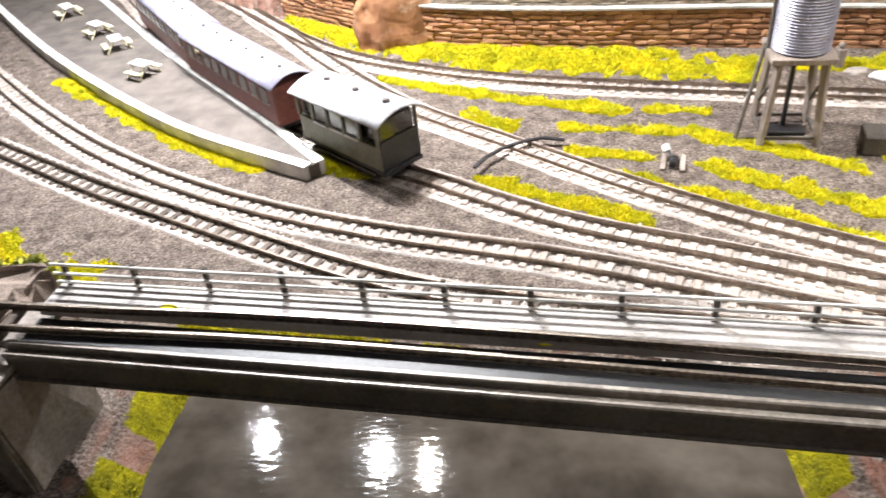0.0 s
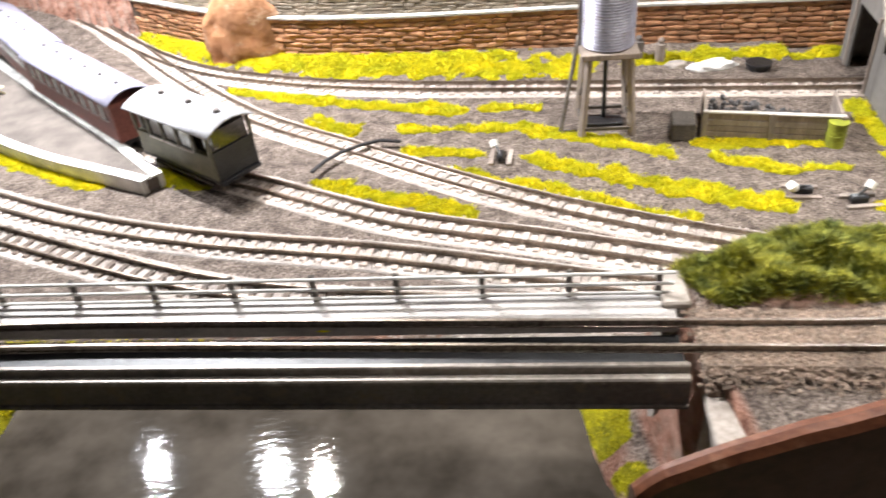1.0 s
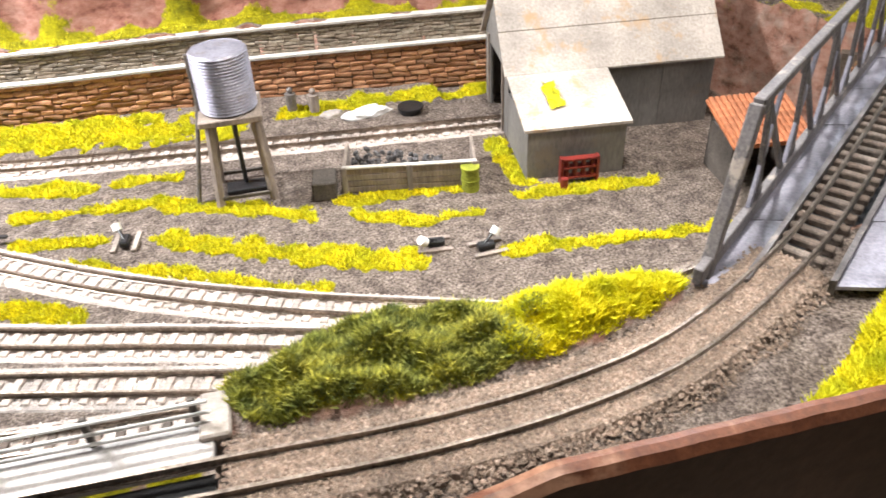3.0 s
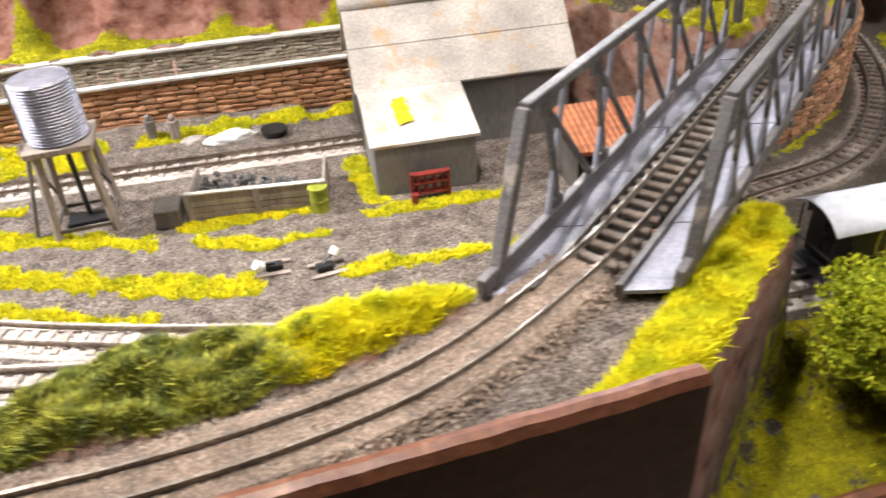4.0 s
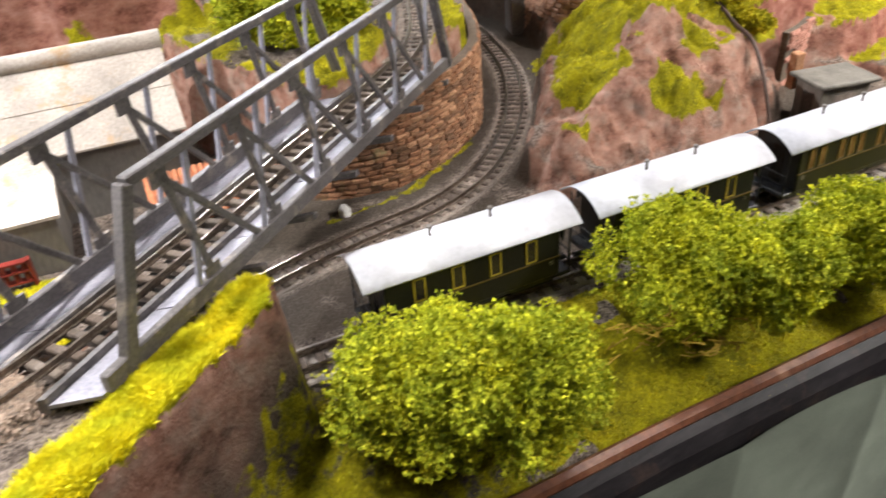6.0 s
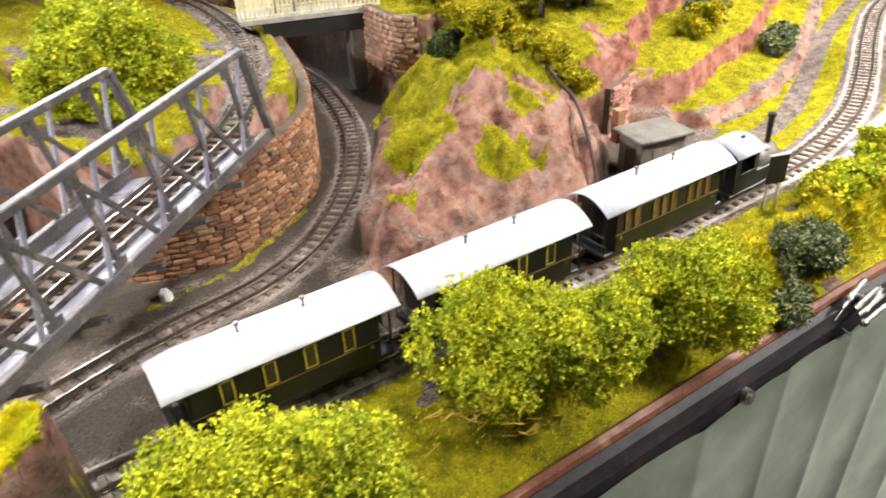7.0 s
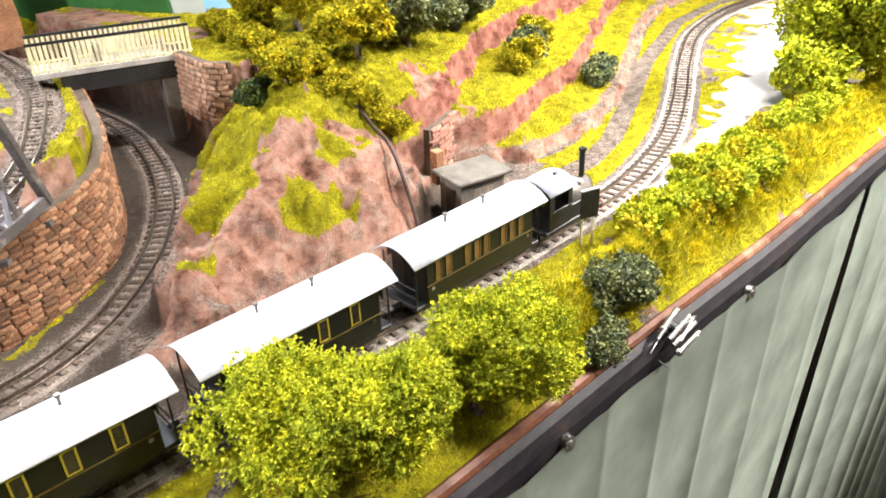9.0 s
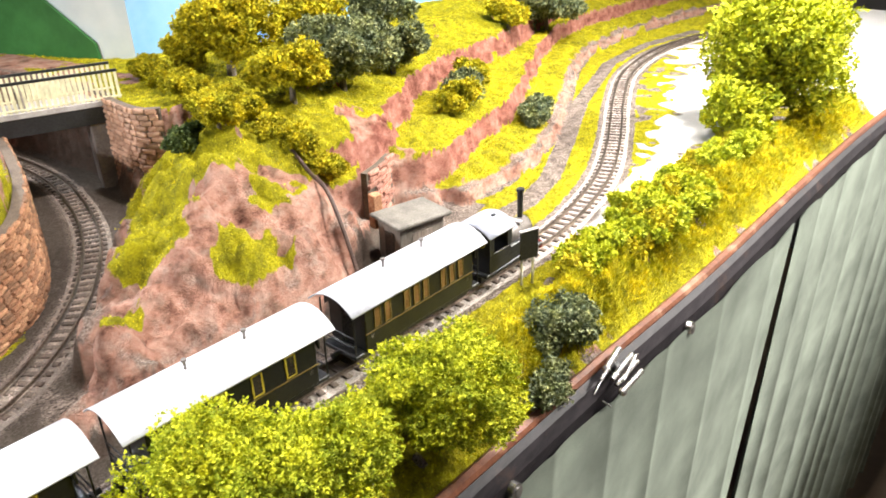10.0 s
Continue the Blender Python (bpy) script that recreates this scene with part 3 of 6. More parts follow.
for w, pts in STRIPS:
    grass = np.maximum(grass, sm(w * (1.15 + 0.5 * N2 + 0.5 * N3 + 0.5 * N4) - ldist(pts), -0.002, 0.003))
gz = np.hypot(*np.gradient(Z, gy, gx))
flat = 1 - sm(gz, 0.9, 1.7)
on_hill = sm(sd_hill, 0.004, 0.02)
mossy = sm(0.55 * N1 + 0.35 * N2 + 0.25 * N3 + 0.9 * sm(sd_hill, 0.05, 0.085) - 0.05, -0.10, 0.16)
bluff = sm(sdist([(0.585, 0.245), (0.622, 0.218), (0.648, 0.205), (0.668, 0.196), (0.695, 0.190), (0.72, 0.172), (0.75, 0.175), (0.82, 0.30), (0.75, 0.45), (0.70, 0.36)]) + 0.010 * N2 + 0.006 * N3, -0.002, 0.006)
patches = ([(0.702, 0.337), (0.68, 0.311), (0.633, 0.263), (0.588, 0.212), (0.578, 0.190), (0.600, 0.176), (0.622, 0.192), (0.645, 0.215), (0.66, 0.24), (0.70, 0.30)],
           [(0.600, 0.160), (0.615, 0.171), (0.653, 0.168), (0.639, 0.148), (0.609, 0.149)], [(0.647, 0.177), (0.652, 0.189), (0.687, 0.182), (0.668, 0.169)], [(0.545, 0.168), (0.556, 0.186), (0.574, 0.178), (0.566, 0.164)])
ledges = np.maximum.reduce([sm(sdist(p) + 0.006 * N2 + 0.006 * N3 + 0.003 * N4, -0.001, 0.004) for p in patches])
grass = np.maximum(grass, on_hill * np.where(X > 0.80, flat, np.maximum(np.maximum(bluff * (1 - sm(gz, 1.6, 2.6)), ledges), 0.9 * flat * mossy * sm(X, 0.74, 0.77))))
west_face = sm(sd_hill, 0.006, 0.018) * sm(0.045 - np.abs(sd_hill - 0.035) - 0.2 * np.maximum(0.235 - Y, 0), 0, 0.01) * (X < 0.69) * (Y > 0.225)
grass = np.maximum(grass, west_face * sm(N2 + 0.7 * N3 + 0.75, 0.2, 0.6))
shelf = sm(sd_plateau, 0.003, 0.008) * sm(hi, 0.013, 0.018) * (sd_wall < 0.005)
grass = np.maximum(grass, shelf * sm(N2 + 0.8, 0, 0.6))
grass = np.maximum(grass, sm(sd_wall, 0.006, 0.012) * sm(0.03 - sd_wall, 0, 0.008))
grass = np.maximum(grass, (sd_wall > 0.055) * flat * (X < 0.62))
grass = np.maximum(grass, mound)
grass = np.maximum(grass, verge * (1 - sm(gz, 1.2, 2.2)))
grass = np.maximum(grass, sm(sd_hole, 0.0, 0.01) * (1 - sm(sd_pond, -0.006, -0.002)) * sm(N2 + N3 + 0.9, 0, 0.5))
lowland = low * (sd_hill < 0) * (Y < np.interp(X, TRAIN_LINE[:, 0], TRAIN_LINE[:, 1])) * (X < 1.74)
grass = np.maximum(grass, lowland * sm(tr, 0.013, 0.019) * sm(0.9 + N2 + 0.6 * N3, 0, 0.5))
between = (X > 0.76) * ((X > 0.805) | (Y < 0.118)) * (sd_hill < 0.0) * (Y > np.interp(X, TRAIN_LINE[:, 0], TRAIN_LINE[:, 1]))
lane = ldist([(0.755, 0.112), (0.82, 0.096), (0.87, 0.099), (0.945, 0.1155), (1.07, 0.1455), (1.23, 0.168), (1.34, 0.158), (1.45, 0.120)])
grass = np.maximum(grass, between * sm(tr, 0.013, 0.018) * sm(lane, 0.006, 0.0095))
# White patches by the track; widening eastward, they paint in overexposed glare.
pale = lowland * sm(0.016 + 0.010 * N2 + 0.006 * N3 - ldist([(0.80, 0.036), (0.87, 0.037), (0.957, 0.034), (1.06, 0.035), (1.18, 0.046), (1.35, 0.060)]) * np.interp(X, [0.8, 0.9, 1.05, 1.3], [1.7, 1.0, 0.5, 0.28]), 0, 0.004) * (X < 1.42)
# East end coloured white in place of blown-out light.
pale = np.maximum(pale, lowland * sm(X + 0.4 * Y + 0.02 * N1, 1.13, 1.17) * (Y < 0.075))
grass = grass * (1 - pale)
rock = np.maximum(sm(gz, 0.7, 1.4) * (Z > -0.02), on_hill)
rock = np.maximum(rock, (sd_wall > 0.02) * 1.0)
red = np.maximum(sm(gz, 0.8, 1.4) * on_hill * wa, (sd_wall > 0.02) * 0.7)
dirt = np.maximum(sm(0.02 - np.abs(sd_hill + 0.012), 0, 0.01) * (X > 0.60) * (X < 0.76) * (Y > 0.24) * 0.8, sm(sd_bank, -0.02, -0.001) * (1 - sm(sd_bank, 0.0, 0.004)) * (X > 0.26) * (Y < 0.14))
dirt = np.maximum(dirt, sm(sd_plateau, -0.03, -0.012) * (sd_plateau < 0) * (X > 0.5) * sm(tr, 0.011, 0.014) * 0.8)
dirt = np.maximum(dirt, lowland * sm(0.50 - X, 0, 0.06) * sm(N2 + 0.6 * N3 + 0.15, 0, 0.4) * 0.9)
cutting = (X > 0.37) * (X < 0.75) * (sd_plateau < 0) * (sd_hill < 0.002) * (sd_bank < 0) * (Z < 0.02) * (Y > np.interp(X, TRAIN_LINE[:, 0], TRAIN_LINE[:, 1]) + 0.014) * (Y < 0.9 * X - 0.10)
dirt = np.maximum(dirt, cutting * sm(tr, 0.012, 0.016) * sm(N2 + 0.7 * N3 + 0.8, 0, 0.5) * 0.9)
grass = grass * (1 - 0.5 * dirt)

ny, nx = X.shape
keep = (front > -0.004) | (X < 0.28)
idx = np.arange(ny * nx).reshape(ny, nx)
ok = keep[:-1, :-1] & keep[1:, 1:] & keep[1:, :-1] & keep[:-1, 1:]
ok &= ~((X[:-1, :-1] < 0.28) & (X[:-1, :-1] > 0.117) & (Y[:-1, :-1] < np.interp(X[:-1, :-1], [0.09, 0.28], [0.088, 0.068])))
quads = np.stack([idx[:-1, :-1], idx[:-1, 1:], idx[1:, 1:], idx[1:, :-1]], -1)[ok]
me = bpy.data.meshes.new("ground")
me.vertices.add(ny * nx)
me.vertices.foreach_set("co", np.stack([X, Y, Z], -1).astype(np.float32).ravel())
me.loops.add(quads.size)
me.loops.foreach_set("vertex_index", quads.astype(np.int32).ravel())
me.polygons.add(len(quads))
me.polygons.foreach_set("loop_start", np.arange(0, quads.size, 4, dtype=np.int32))
me.update(calc_edges=True)
for key, arr in (("grass", grass), ("rock", rock), ("red", red), ("pale", pale), ("dirt", dirt)):
    a = me.attributes.new(key, "FLOAT", "POINT")
    a.data.foreach_set("value", np.clip(arr, 0, 1).astype(np.float32).ravel())
me.materials.append(GROUND)
me.shade_smooth()
tagged(new("ground", me), "model landscape of gravel yard, rock cuttings and yellow-green grass", "ground", kind="structure")


def ground_z(x, y):
    i, j = int(np.argmin(np.abs(gy - y))), int(np.argmin(np.abs(gx - x)))
    return float(Z[min(max(i, 0), ny - 1), min(max(j, 0), nx - 1)])


# ---- pond ----
def water_mat():
    m = bpy.data.materials.new("pond_water")
    m.use_nodes = True
    nt = m.node_tree
    b = nt.nodes["Principled BSDF"]
    b.inputs["Roughness"].default_value = 0.045
    nt.links.new(ramp(nt, noise_tex(nt, 25, 4), [(0.35, (0.032, 0.026, 0.02)), (0.65, (0.085, 0.072, 0.058))]), b.inputs["Base Color"])
    b.inputs["Specular IOR Level"].default_value = 0.3
    bump(nt, b, noise_tex(nt, 420, 3, 0.5, (0.5, 1, 1)), 0.13, 0.0006)
    return m


bm = B()
box(bm, -0.16, 0.117, -0.12, 0.22, -0.030, -0.0185)
tagged(part("water", bm, water_mat()), "still grey-brown pond of clear resin under the girder bridge", "water", kind="structure")

# ---- fibres of grass standing on the ground ----
def fibres(name, label, mask, count, h0, h1, material, seed):
    r = np.random.RandomState(seed)
    w = (np.maximum.reduce([mask[:-1, :-1], mask[1:, :-1], mask[:-1, 1:], mask[1:, 1:]]) > 0.2) & ok
    cells = np.argwhere(w)
    area = (np.diff(gx)[None, :] * np.diff(gy)[:, None])[w]
    pick = cells[r.choice(len(cells), count * 2, p=area / area.sum())]
    u, v = r.rand(2, count * 2)
    i, j = pick[:, 0], pick[:, 1]

    def blend(A):
        return A[i, j] * (1 - u) * (1 - v) + A[i, j + 1] * u * (1 - v) + A[i + 1, j] * (1 - u) * v + A[i + 1, j + 1] * u * v
    stay = blend(mask) > r.uniform(0.25, 0.75, count * 2)
    px, py, pz = blend(X)[stay][:count], blend(Y)[stay][:count], blend(Z)[stay][:count]
    count = len(px)
    V, k = np.zeros((count, 3, 3)), r.rand(count, 3)
    ang, hgt = k[:, 0] * 6.283, h0 + (h1 - h0) * k[:, 1]
    wd = 0.00022 + 0.00030 * k[:, 2]
    lean = r.randn(count, 2) * 0.6
    V[:, 0] = np.stack([px - np.cos(ang) * wd, py - np.sin(ang) * wd, pz - 0.0003], 1)
    V[:, 1] = np.stack([px + np.cos(ang) * wd, py + np.sin(ang) * wd, pz - 0.0003], 1)
    V[:, 2] = np.stack([px + lean[:, 0] * hgt, py + lean[:, 1] * hgt, pz + hgt], 1)
    m = bpy.data.meshes.new(name)
    m.vertices.add(count * 3)
    m.vertices.foreach_set("co", V.astype(np.float32).ravel())
    m.loops.add(count * 3)
    m.loops.foreach_set("vertex_index", np.arange(count * 3, dtype=np.int32))
    m.polygons.add(count)
    m.polygons.foreach_set("loop_start", np.arange(0, count * 3, 3, dtype=np.int32))
    m.update(calc_edges=True)
    m.materials.append(material)
    return tagged(new(name, m), label, "grass", kind="stuff")


visible = grass * (Y < 0.62) * (X > -0.45) * (X < 1.6)
fibres("grass", "short yellow-green static grass fibres", visible * (1 - mound), 300000, 0.0006, 0.0017, GRASS, 5)
fibres("yard_grass", "tufts of yellow grass between the yard tracks", visible * (Z < 0.02) * (X < 0.45) * (Y > 0.2), 120000, 0.0007, 0.0019, BRIGHTGRASS, 9)
fibres("scrub", "taller dark and lime scrub on the mound", mound * (X < 0.212 + 0.006 * N3), 42000, 0.0008, 0.0026, SCRUB, 6)
fibres("verge_grass", "thick bright yellow grass on the verge by the bridge", np.maximum(verge * (gz < 1.5), mound * (X > 0.202 + 0.006 * N3)), 75000, 0.0010, 0.0024, BRIGHTGRASS, 7)
fibres("lineside_scrub", "low yellow bushes along the front rim", lowland * ridge * (1 - pale), 50000, 0.0012, 0.0034, GRASS, 8)

# ---- tracks ----
SLEEPER = mesh_of("sleeper", [(sx * a, sy * b, z) for z, a, b in ((-0.0012, 0.0017, 0.0088), (0.0006, 0.0017, 0.0088), (0.0011, 0.0013, 0.0084)) for sx, sy in ((-1, -1), (1, -1), (1, 1), (-1, 1))],
                  [(3, 2, 1, 0), (8, 9, 10, 11)] + [(k + j, k + (j + 1) % 4, k + 4 + (j + 1) % 4, k + 4 + j) for k in (0, 4) for j in range(4)], M["sleeper"])
RAIL = [(-0.0008, 0.0010), (0.0008, 0.0010), (0.0008, 0.0014), (0.0003, 0.0016), (0.0003, 0.0026), (0.0005, 0.0028), (0.0005, 0.0034), (-0.0005, 0.0034), (-0.0005, 0.0028), (-0.0003, 0.0026), (-0.0003, 0.0016), (-0.0008, 0.0014)]


PALE_SLEEPER = SLEEPER.copy()
PALE_SLEEPER.materials[0] = M["palesleeper"]


def track(name, label, line, gap=0.0072, lo=-0.5, hi_x=1.5, bed="paleballast", tie=SLEEPER, skip=(9, 9)):
    t = thing(name, label, "railway track", group="railway tracks")
    seg = line[(line[:, 0] > lo) & (line[:, 0] < hi_x)]
    for side in (-1, 1):
        sweep("rail", (seg + np.c_[normals(seg) * side * 0.0050, np.zeros(len(seg))])[::2], RAIL, M["rail"], t)
    if bed:
        sweep("ballast_bed", seg, [(-0.0145, -0.0035), (0.0145, -0.0035), (0.0108, 0.0001), (-0.0108, 0.0001)], M[bed], t)
    n = int(len(seg) * 0.002 / gap)
    r = np.random.RandomState(n)
    for k in range(n):
        p, a = at_length(seg, k * gap)
        if skip[0] < p[0] < skip[1]:
            continue
        share("sleeper", tie, t, pose(p[0], p[1], p[2] + r.uniform(-0.0002, 0.0001), 0, 0, math.degrees(a) + r.uniform(-2.5, 2.5)))
    return t


track("train_track", "pale ballasted narrow-gauge track running the length of the layout", TRAIN_LINE, 0.0078, -0.46, 1.5)
track("valley_track", "narrow-gauge track curving through the rock cutting", VALLEY_LINE, bed="ballast")
track("high_track", "narrow-gauge track on the girder and truss bridges", HIGH_LINE, 0.0075, -0.30, 0.70, "", SLEEPER, (-0.146, 0.284))
track("yard_track", "narrow-gauge track with pale sleepers crossing the yard", YARD_LINE, tie=PALE_SLEEPER)
track("railcar_track", "narrow-gauge track beside the platform", RAILCAR_LINE, tie=PALE_SLEEPER)
track("shed_track", "narrow-gauge track along the wall to the shed", SHED_LINE, tie=PALE_SLEEPER)
track("loop_track", "narrow-gauge loop track by the platform edge", LOOP_LINE, tie=PALE_SLEEPER)

hs = HIGH_LINE[(HIGH_LINE[:, 0] > 0.121) & (HIGH_LINE[:, 0] < 0.300)]
tagged(sweep("trackbed", hs, [(-0.0150, -0.0060), (0.0150, -0.0060), (0.0105, 0.0011), (-0.0105, 0.0011)], M["brownballast"]), "brown gravel trackbed on the bank", "trackbed", kind="structure")
# loose ballast stones
def grains(name, label, lines, count, half, material, seed, lo, hi_x, size=0.0009, hole=0.0):
    r = np.random.RandomState(seed)
    L = np.vstack([l[(l[:, 0] > lo) & (l[:, 0] < hi_x)] for l in lines])
    N = np.vstack([normals(l)[(l[:, 0] > lo) & (l[:, 0] < hi_x)] for l in lines])
    i = r.randint(0, len(L), count)
    off = r.uniform(-half, half, count)
    base = np.c_[L[i, :2] + N[i] * off[:, None] + r.randn(count, 2) * 0.001, L[i, 2] + 0.0002 - 0.0030 * np.maximum(np.abs(off) - 0.0095, 0) / 0.004]
    T = np.array([(1, 0, -0.35), (-0.5, 0.87, -0.35), (-0.5, -0.87, -0.35), (0, 0, 0.8)])
    V = np.zeros((count, 4, 3))
    ang, sc = r.rand(count) * 6.28, size * (0.5 + r.rand(count))
    c, s = np.cos(ang), np.sin(ang)
    for k in range(4):
        x, y, z = T[k]
        j = r.randn(count, 3) * 0.2
        V[:, k] = base + np.stack([(c * x - s * y + j[:, 0]) * sc, (s * x + c * y + j[:, 1]) * sc, (z + j[:, 2]) * sc], 1)
    F = (np.arange(count)[:, None, None] * 4 + np.array([(0, 1, 3), (1, 2, 3), (2, 0, 3)])).reshape(-1, 3)
    me = bpy.data.meshes.new(name)
    me.vertices.add(count * 4)
    me.vertices.foreach_set("co", V.astype(np.float32).ravel())
    me.loops.add(F.size)
    me.loops.foreach_set("vertex_index", F.astype(np.int32).ravel())
    me.polygons.add(len(F))
    me.polygons.foreach_set("loop_start", np.arange(0, F.size, 3, dtype=np.int32))
    me.update(calc_edges=True)
    me.materials.append(material)
    return tagged(new(name, me), label, "gravel", kind="stuff")


grains("ballast_stones", "loose pale ballast stones between the sleepers", [TRAIN_LINE, YARD_LINE, RAILCAR_LINE, SHED_LINE, LOOP_LINE], 52000, 0.0145, M["paleballast"], 21, -0.4, 1.3)
grains("valley_stones", "loose grey-brown ballast in the cutting", [VALLEY_LINE], 8000, 0.0135, M["ballast"], 24, 0.28, 0.74)
grains("bank_stones", "loose brown ballast on the high line", [HIGH_LINE + np.array([0, 0, 0.0010])], 14000, 0.015, M["brownballast"], 22, 0.122, 0.30, 0.0007)
grains("shelf_stones", "loose ballast beyond the truss bridge", [HIGH_LINE], 5000, 0.013, M["ballast"], 23, 0.53, 0.69)

# ---- girder bridge over the pond ----
ax, ay, bx, by = -0.146, 0.1694, 0.1185, 0.1278
ang = math.degrees(math.atan2(by - ay, bx - ax))
span = math.hypot(bx - ax, by - ay)
g = thing("girder_bridge", "grey plate-girder railway bridge with pale walkway and white handrail", "bridge", pose(ax, ay, 0, 0, 0, ang))
bm = B(); box(bm, 0, span, 0.0075, 0.0215, 0.0485, 0.0515, 0.0004); part("walkway", bm, M["deck"], g, "pale concrete-grey walkway")
bm = B(); box(bm, 0, span, 0.0068, 0.0088, 0.0512, 0.0535, 0.0004); part("kerb", bm, M["deck"], g)
bm = B(); box(bm, 0, span, -0.0074, 0.0070, 0.0455, 0.0480); part("trough_floor", bm, M["black"], g, "black trough between the rails")
bm = B(); box(bm, 0, span, -0.0094, -0.0074, 0.0465, 0.0524, 0.0004); part("inner_flange", bm, M["flange"], g)
bm = B(); box(bm, 0, span, -0.0124, -0.0096, 0.0482, 0.0502, 0.0005); part("outer_flange", bm, M["flange"], g)
bm = B(); box(bm, 0, span, -0.0118, -0.0102, 0.0405, 0.0482); part("web_plate", bm, M["girder"], g, "dark grey web plate")
bm = B(); box(bm, 0, span, -0.0128, -0.0094, 0.0390, 0.0405, 0.0004); part("lower_flange", bm, M["girder"], g)
bm = B(); box(bm, 0, span, 0.019, 0.0205, 0.0405, 0.0485); part("far_web_plate", bm, M["girder"], g)
for k in range(11):
    x = 0.004 + k * (span - 0.008) / 10
    bm = B(); box(bm, x - 0.0009, x + 0.0009, 0.0203, 0.0219, 0.0505, 0.0612, 0.0003); part("handrail_post", bm, M["darkwood"], g, "dark handrail post")
for z in (0.0604, 0.0565, 0.0530):
    bm = B(); cyl(bm, (0, 0.0200, z), (span, 0.0200, z), 0.00055, n=8); part("handrail", bm, M["white"], g, "thin white rail")
for k, x in enumerate((0.045, 0.105, 0.165)):
    bm = B(); bmesh.ops.create_icosphere(bm, subdivisions=2, radius=0.002, matrix=Matrix.Translation((x, 0.012 - 0.002 * k, 0.0515)) @ Matrix.Diagonal((1.6, 0.8, 0.35, 1)))
    part("moss", bm, GRASS, g, "tuft of yellow moss")

def abutment(label, x, y, rz, w, dpt, z0, z1):
    t = thing("abutment", label, "abutment", pose(x, y, 0, 0, 0, rz), "bridge abutments")
    bm = B(); box(bm, -w / 2, w / 2, -dpt / 2, dpt / 2, z0, z1, 0.0012)
    r = np.random.RandomState(int(abs(x) * 1000))
    bmesh.ops.subdivide_edges(bm, edges=bm.edges[:], cuts=4, use_grid_fill=True)
    for v in bm.verts:
        v.co += Vector(r.randn(3)) * 0.0004
    part("block", bm, M["concrete"], t)
    bm = B(); box(bm, -w / 2 - 0.001, w / 2 + 0.001, -dpt / 2 - 0.001, dpt / 2 + 0.001, z1, z1 + 0.0025, 0.0006); part("capstone", bm, M["concrete"], t)


abutment("weathered concrete pier end of the girder bridge", 0.1245, 0.1035, ang, 0.012, 0.018, -0.04, 0.044)
abutment("low concrete wall end beside the scrub mound", 0.1225, 0.1500, ang, 0.006, 0.014, -0.02, 0.051)
abutment("concrete pier end by the pond's west bank", -0.152, 0.163, ang, 0.012, 0.040, -0.04, 0.043)
bm = B()
box(bm, -0.36, -0.156, 0.150, 0.205, -0.05, 0.049, 0.003)
bmesh.ops.subdivide_edges(bm, edges=bm.edges[:], cuts=6, use_grid_fill=True)
r = np.random.RandomState(3)
for v in bm.verts:
    v.co += Vector(r.randn(3)) * 0.0015
tagged(part("embankment", bm, M["ballast"]), "stony embankment carrying the high line west of the pond", "embankment", kind="structure")

# ---- truss bridge ----
t = thing("truss_bridge", "grey painted steel through-truss railway bridge with plate deck", "bridge")
R0, R1, L0 = Vector((0.318, 0.1165, 0)), Vector((0.5405, 0.2470, 0)), Vector((0.266, 0.1415, 0))
along = R1 - R0
u = along.normalized()
side = Vector((-u.y, u.x, 0))
zc, zt, panels = 0.0565, 0.1030, 7
for s0 in (R0, L0):
    def at(f, z, s0=s0):
        return s0 + along * f + Vector((0, 0, z))
    bm = B(); beam(bm, at(0, zc), at(1, zc), 0.0030, 0.0058); part("bottom_chord", bm, M["truss"], t)
    bm = B(); beam(bm, at(1 / panels * 0.72, zt), at(1 - 0.5 / panels, zt), 0.0036, 0.0034); part("top_chord", bm, M["truss"], t)
    bm = B(); beam(bm, at(0.02, 0.046), at(1 / panels * 0.72, zt), 0.0042, 0.0042); part("end_post", bm, M["truss"], t)
    bm = B(); beam(bm, at(1, 0.054), at(1 - 0.5 / panels, zt), 0.0042, 0.0040); part("end_post", bm, M["truss"], t)
    for k in range(1, panels):
        f = (k + 0.05) / panels
        bm = B(); beam(bm, at(f, zt), at(f + 0.045, zc), 0.0016, 0.0026); part("hanger", bm, M["truss"], t)
        bm = B(); beam(bm, at(f + 0.012, zc), at(min(f + 0.05, 0.93), zt), 0.0014, 0.0020); part("strut", bm, M["trusslight"], t)
        if k < panels - 1:
            bm = B(); beam(bm, at(f, zt - 0.004), at(f + 1 / panels, zc + 0.002), 0.0016, 0.0022); part("diagonal", bm, M["truss"], t)
        bm = B(); beam(bm, at(f - 0.013, zt - 0.0042), at(f + 0.013, zt - 0.0042), 0.0012, 0.0058); part("gusset", bm, M["truss"], t)
        bm = B(); beam(bm, at(f + 0.027, zc + 0.004), at(f + 0.055, zc + 0.004), 0.0012, 0.0050); part("gusset", bm, M["truss"], t)
w = 0.0505
skew = (L0 - R0).dot(u)
def plate(a, b, z0, z1, material, name, f0=0.0, f1=1.0):
    bm = B()
    P = [R0 + along * f + side * c + u * (skew * c / w) for f, c in ((f0, a), (f1, a), (f1, b), (f0, b))]
    vs = [bm.verts.new((p.x, p.y, z)) for z in (z0, z1) for p in P]
    for f in ((3, 2, 1, 0), (4, 5, 6, 7), (0, 1, 5, 4), (1, 2, 6, 5), (2, 3, 7, 6), (3, 0, 4, 7)):
        bm.faces.new([vs[i] for i in f])
    return part(name, bm, material, t)
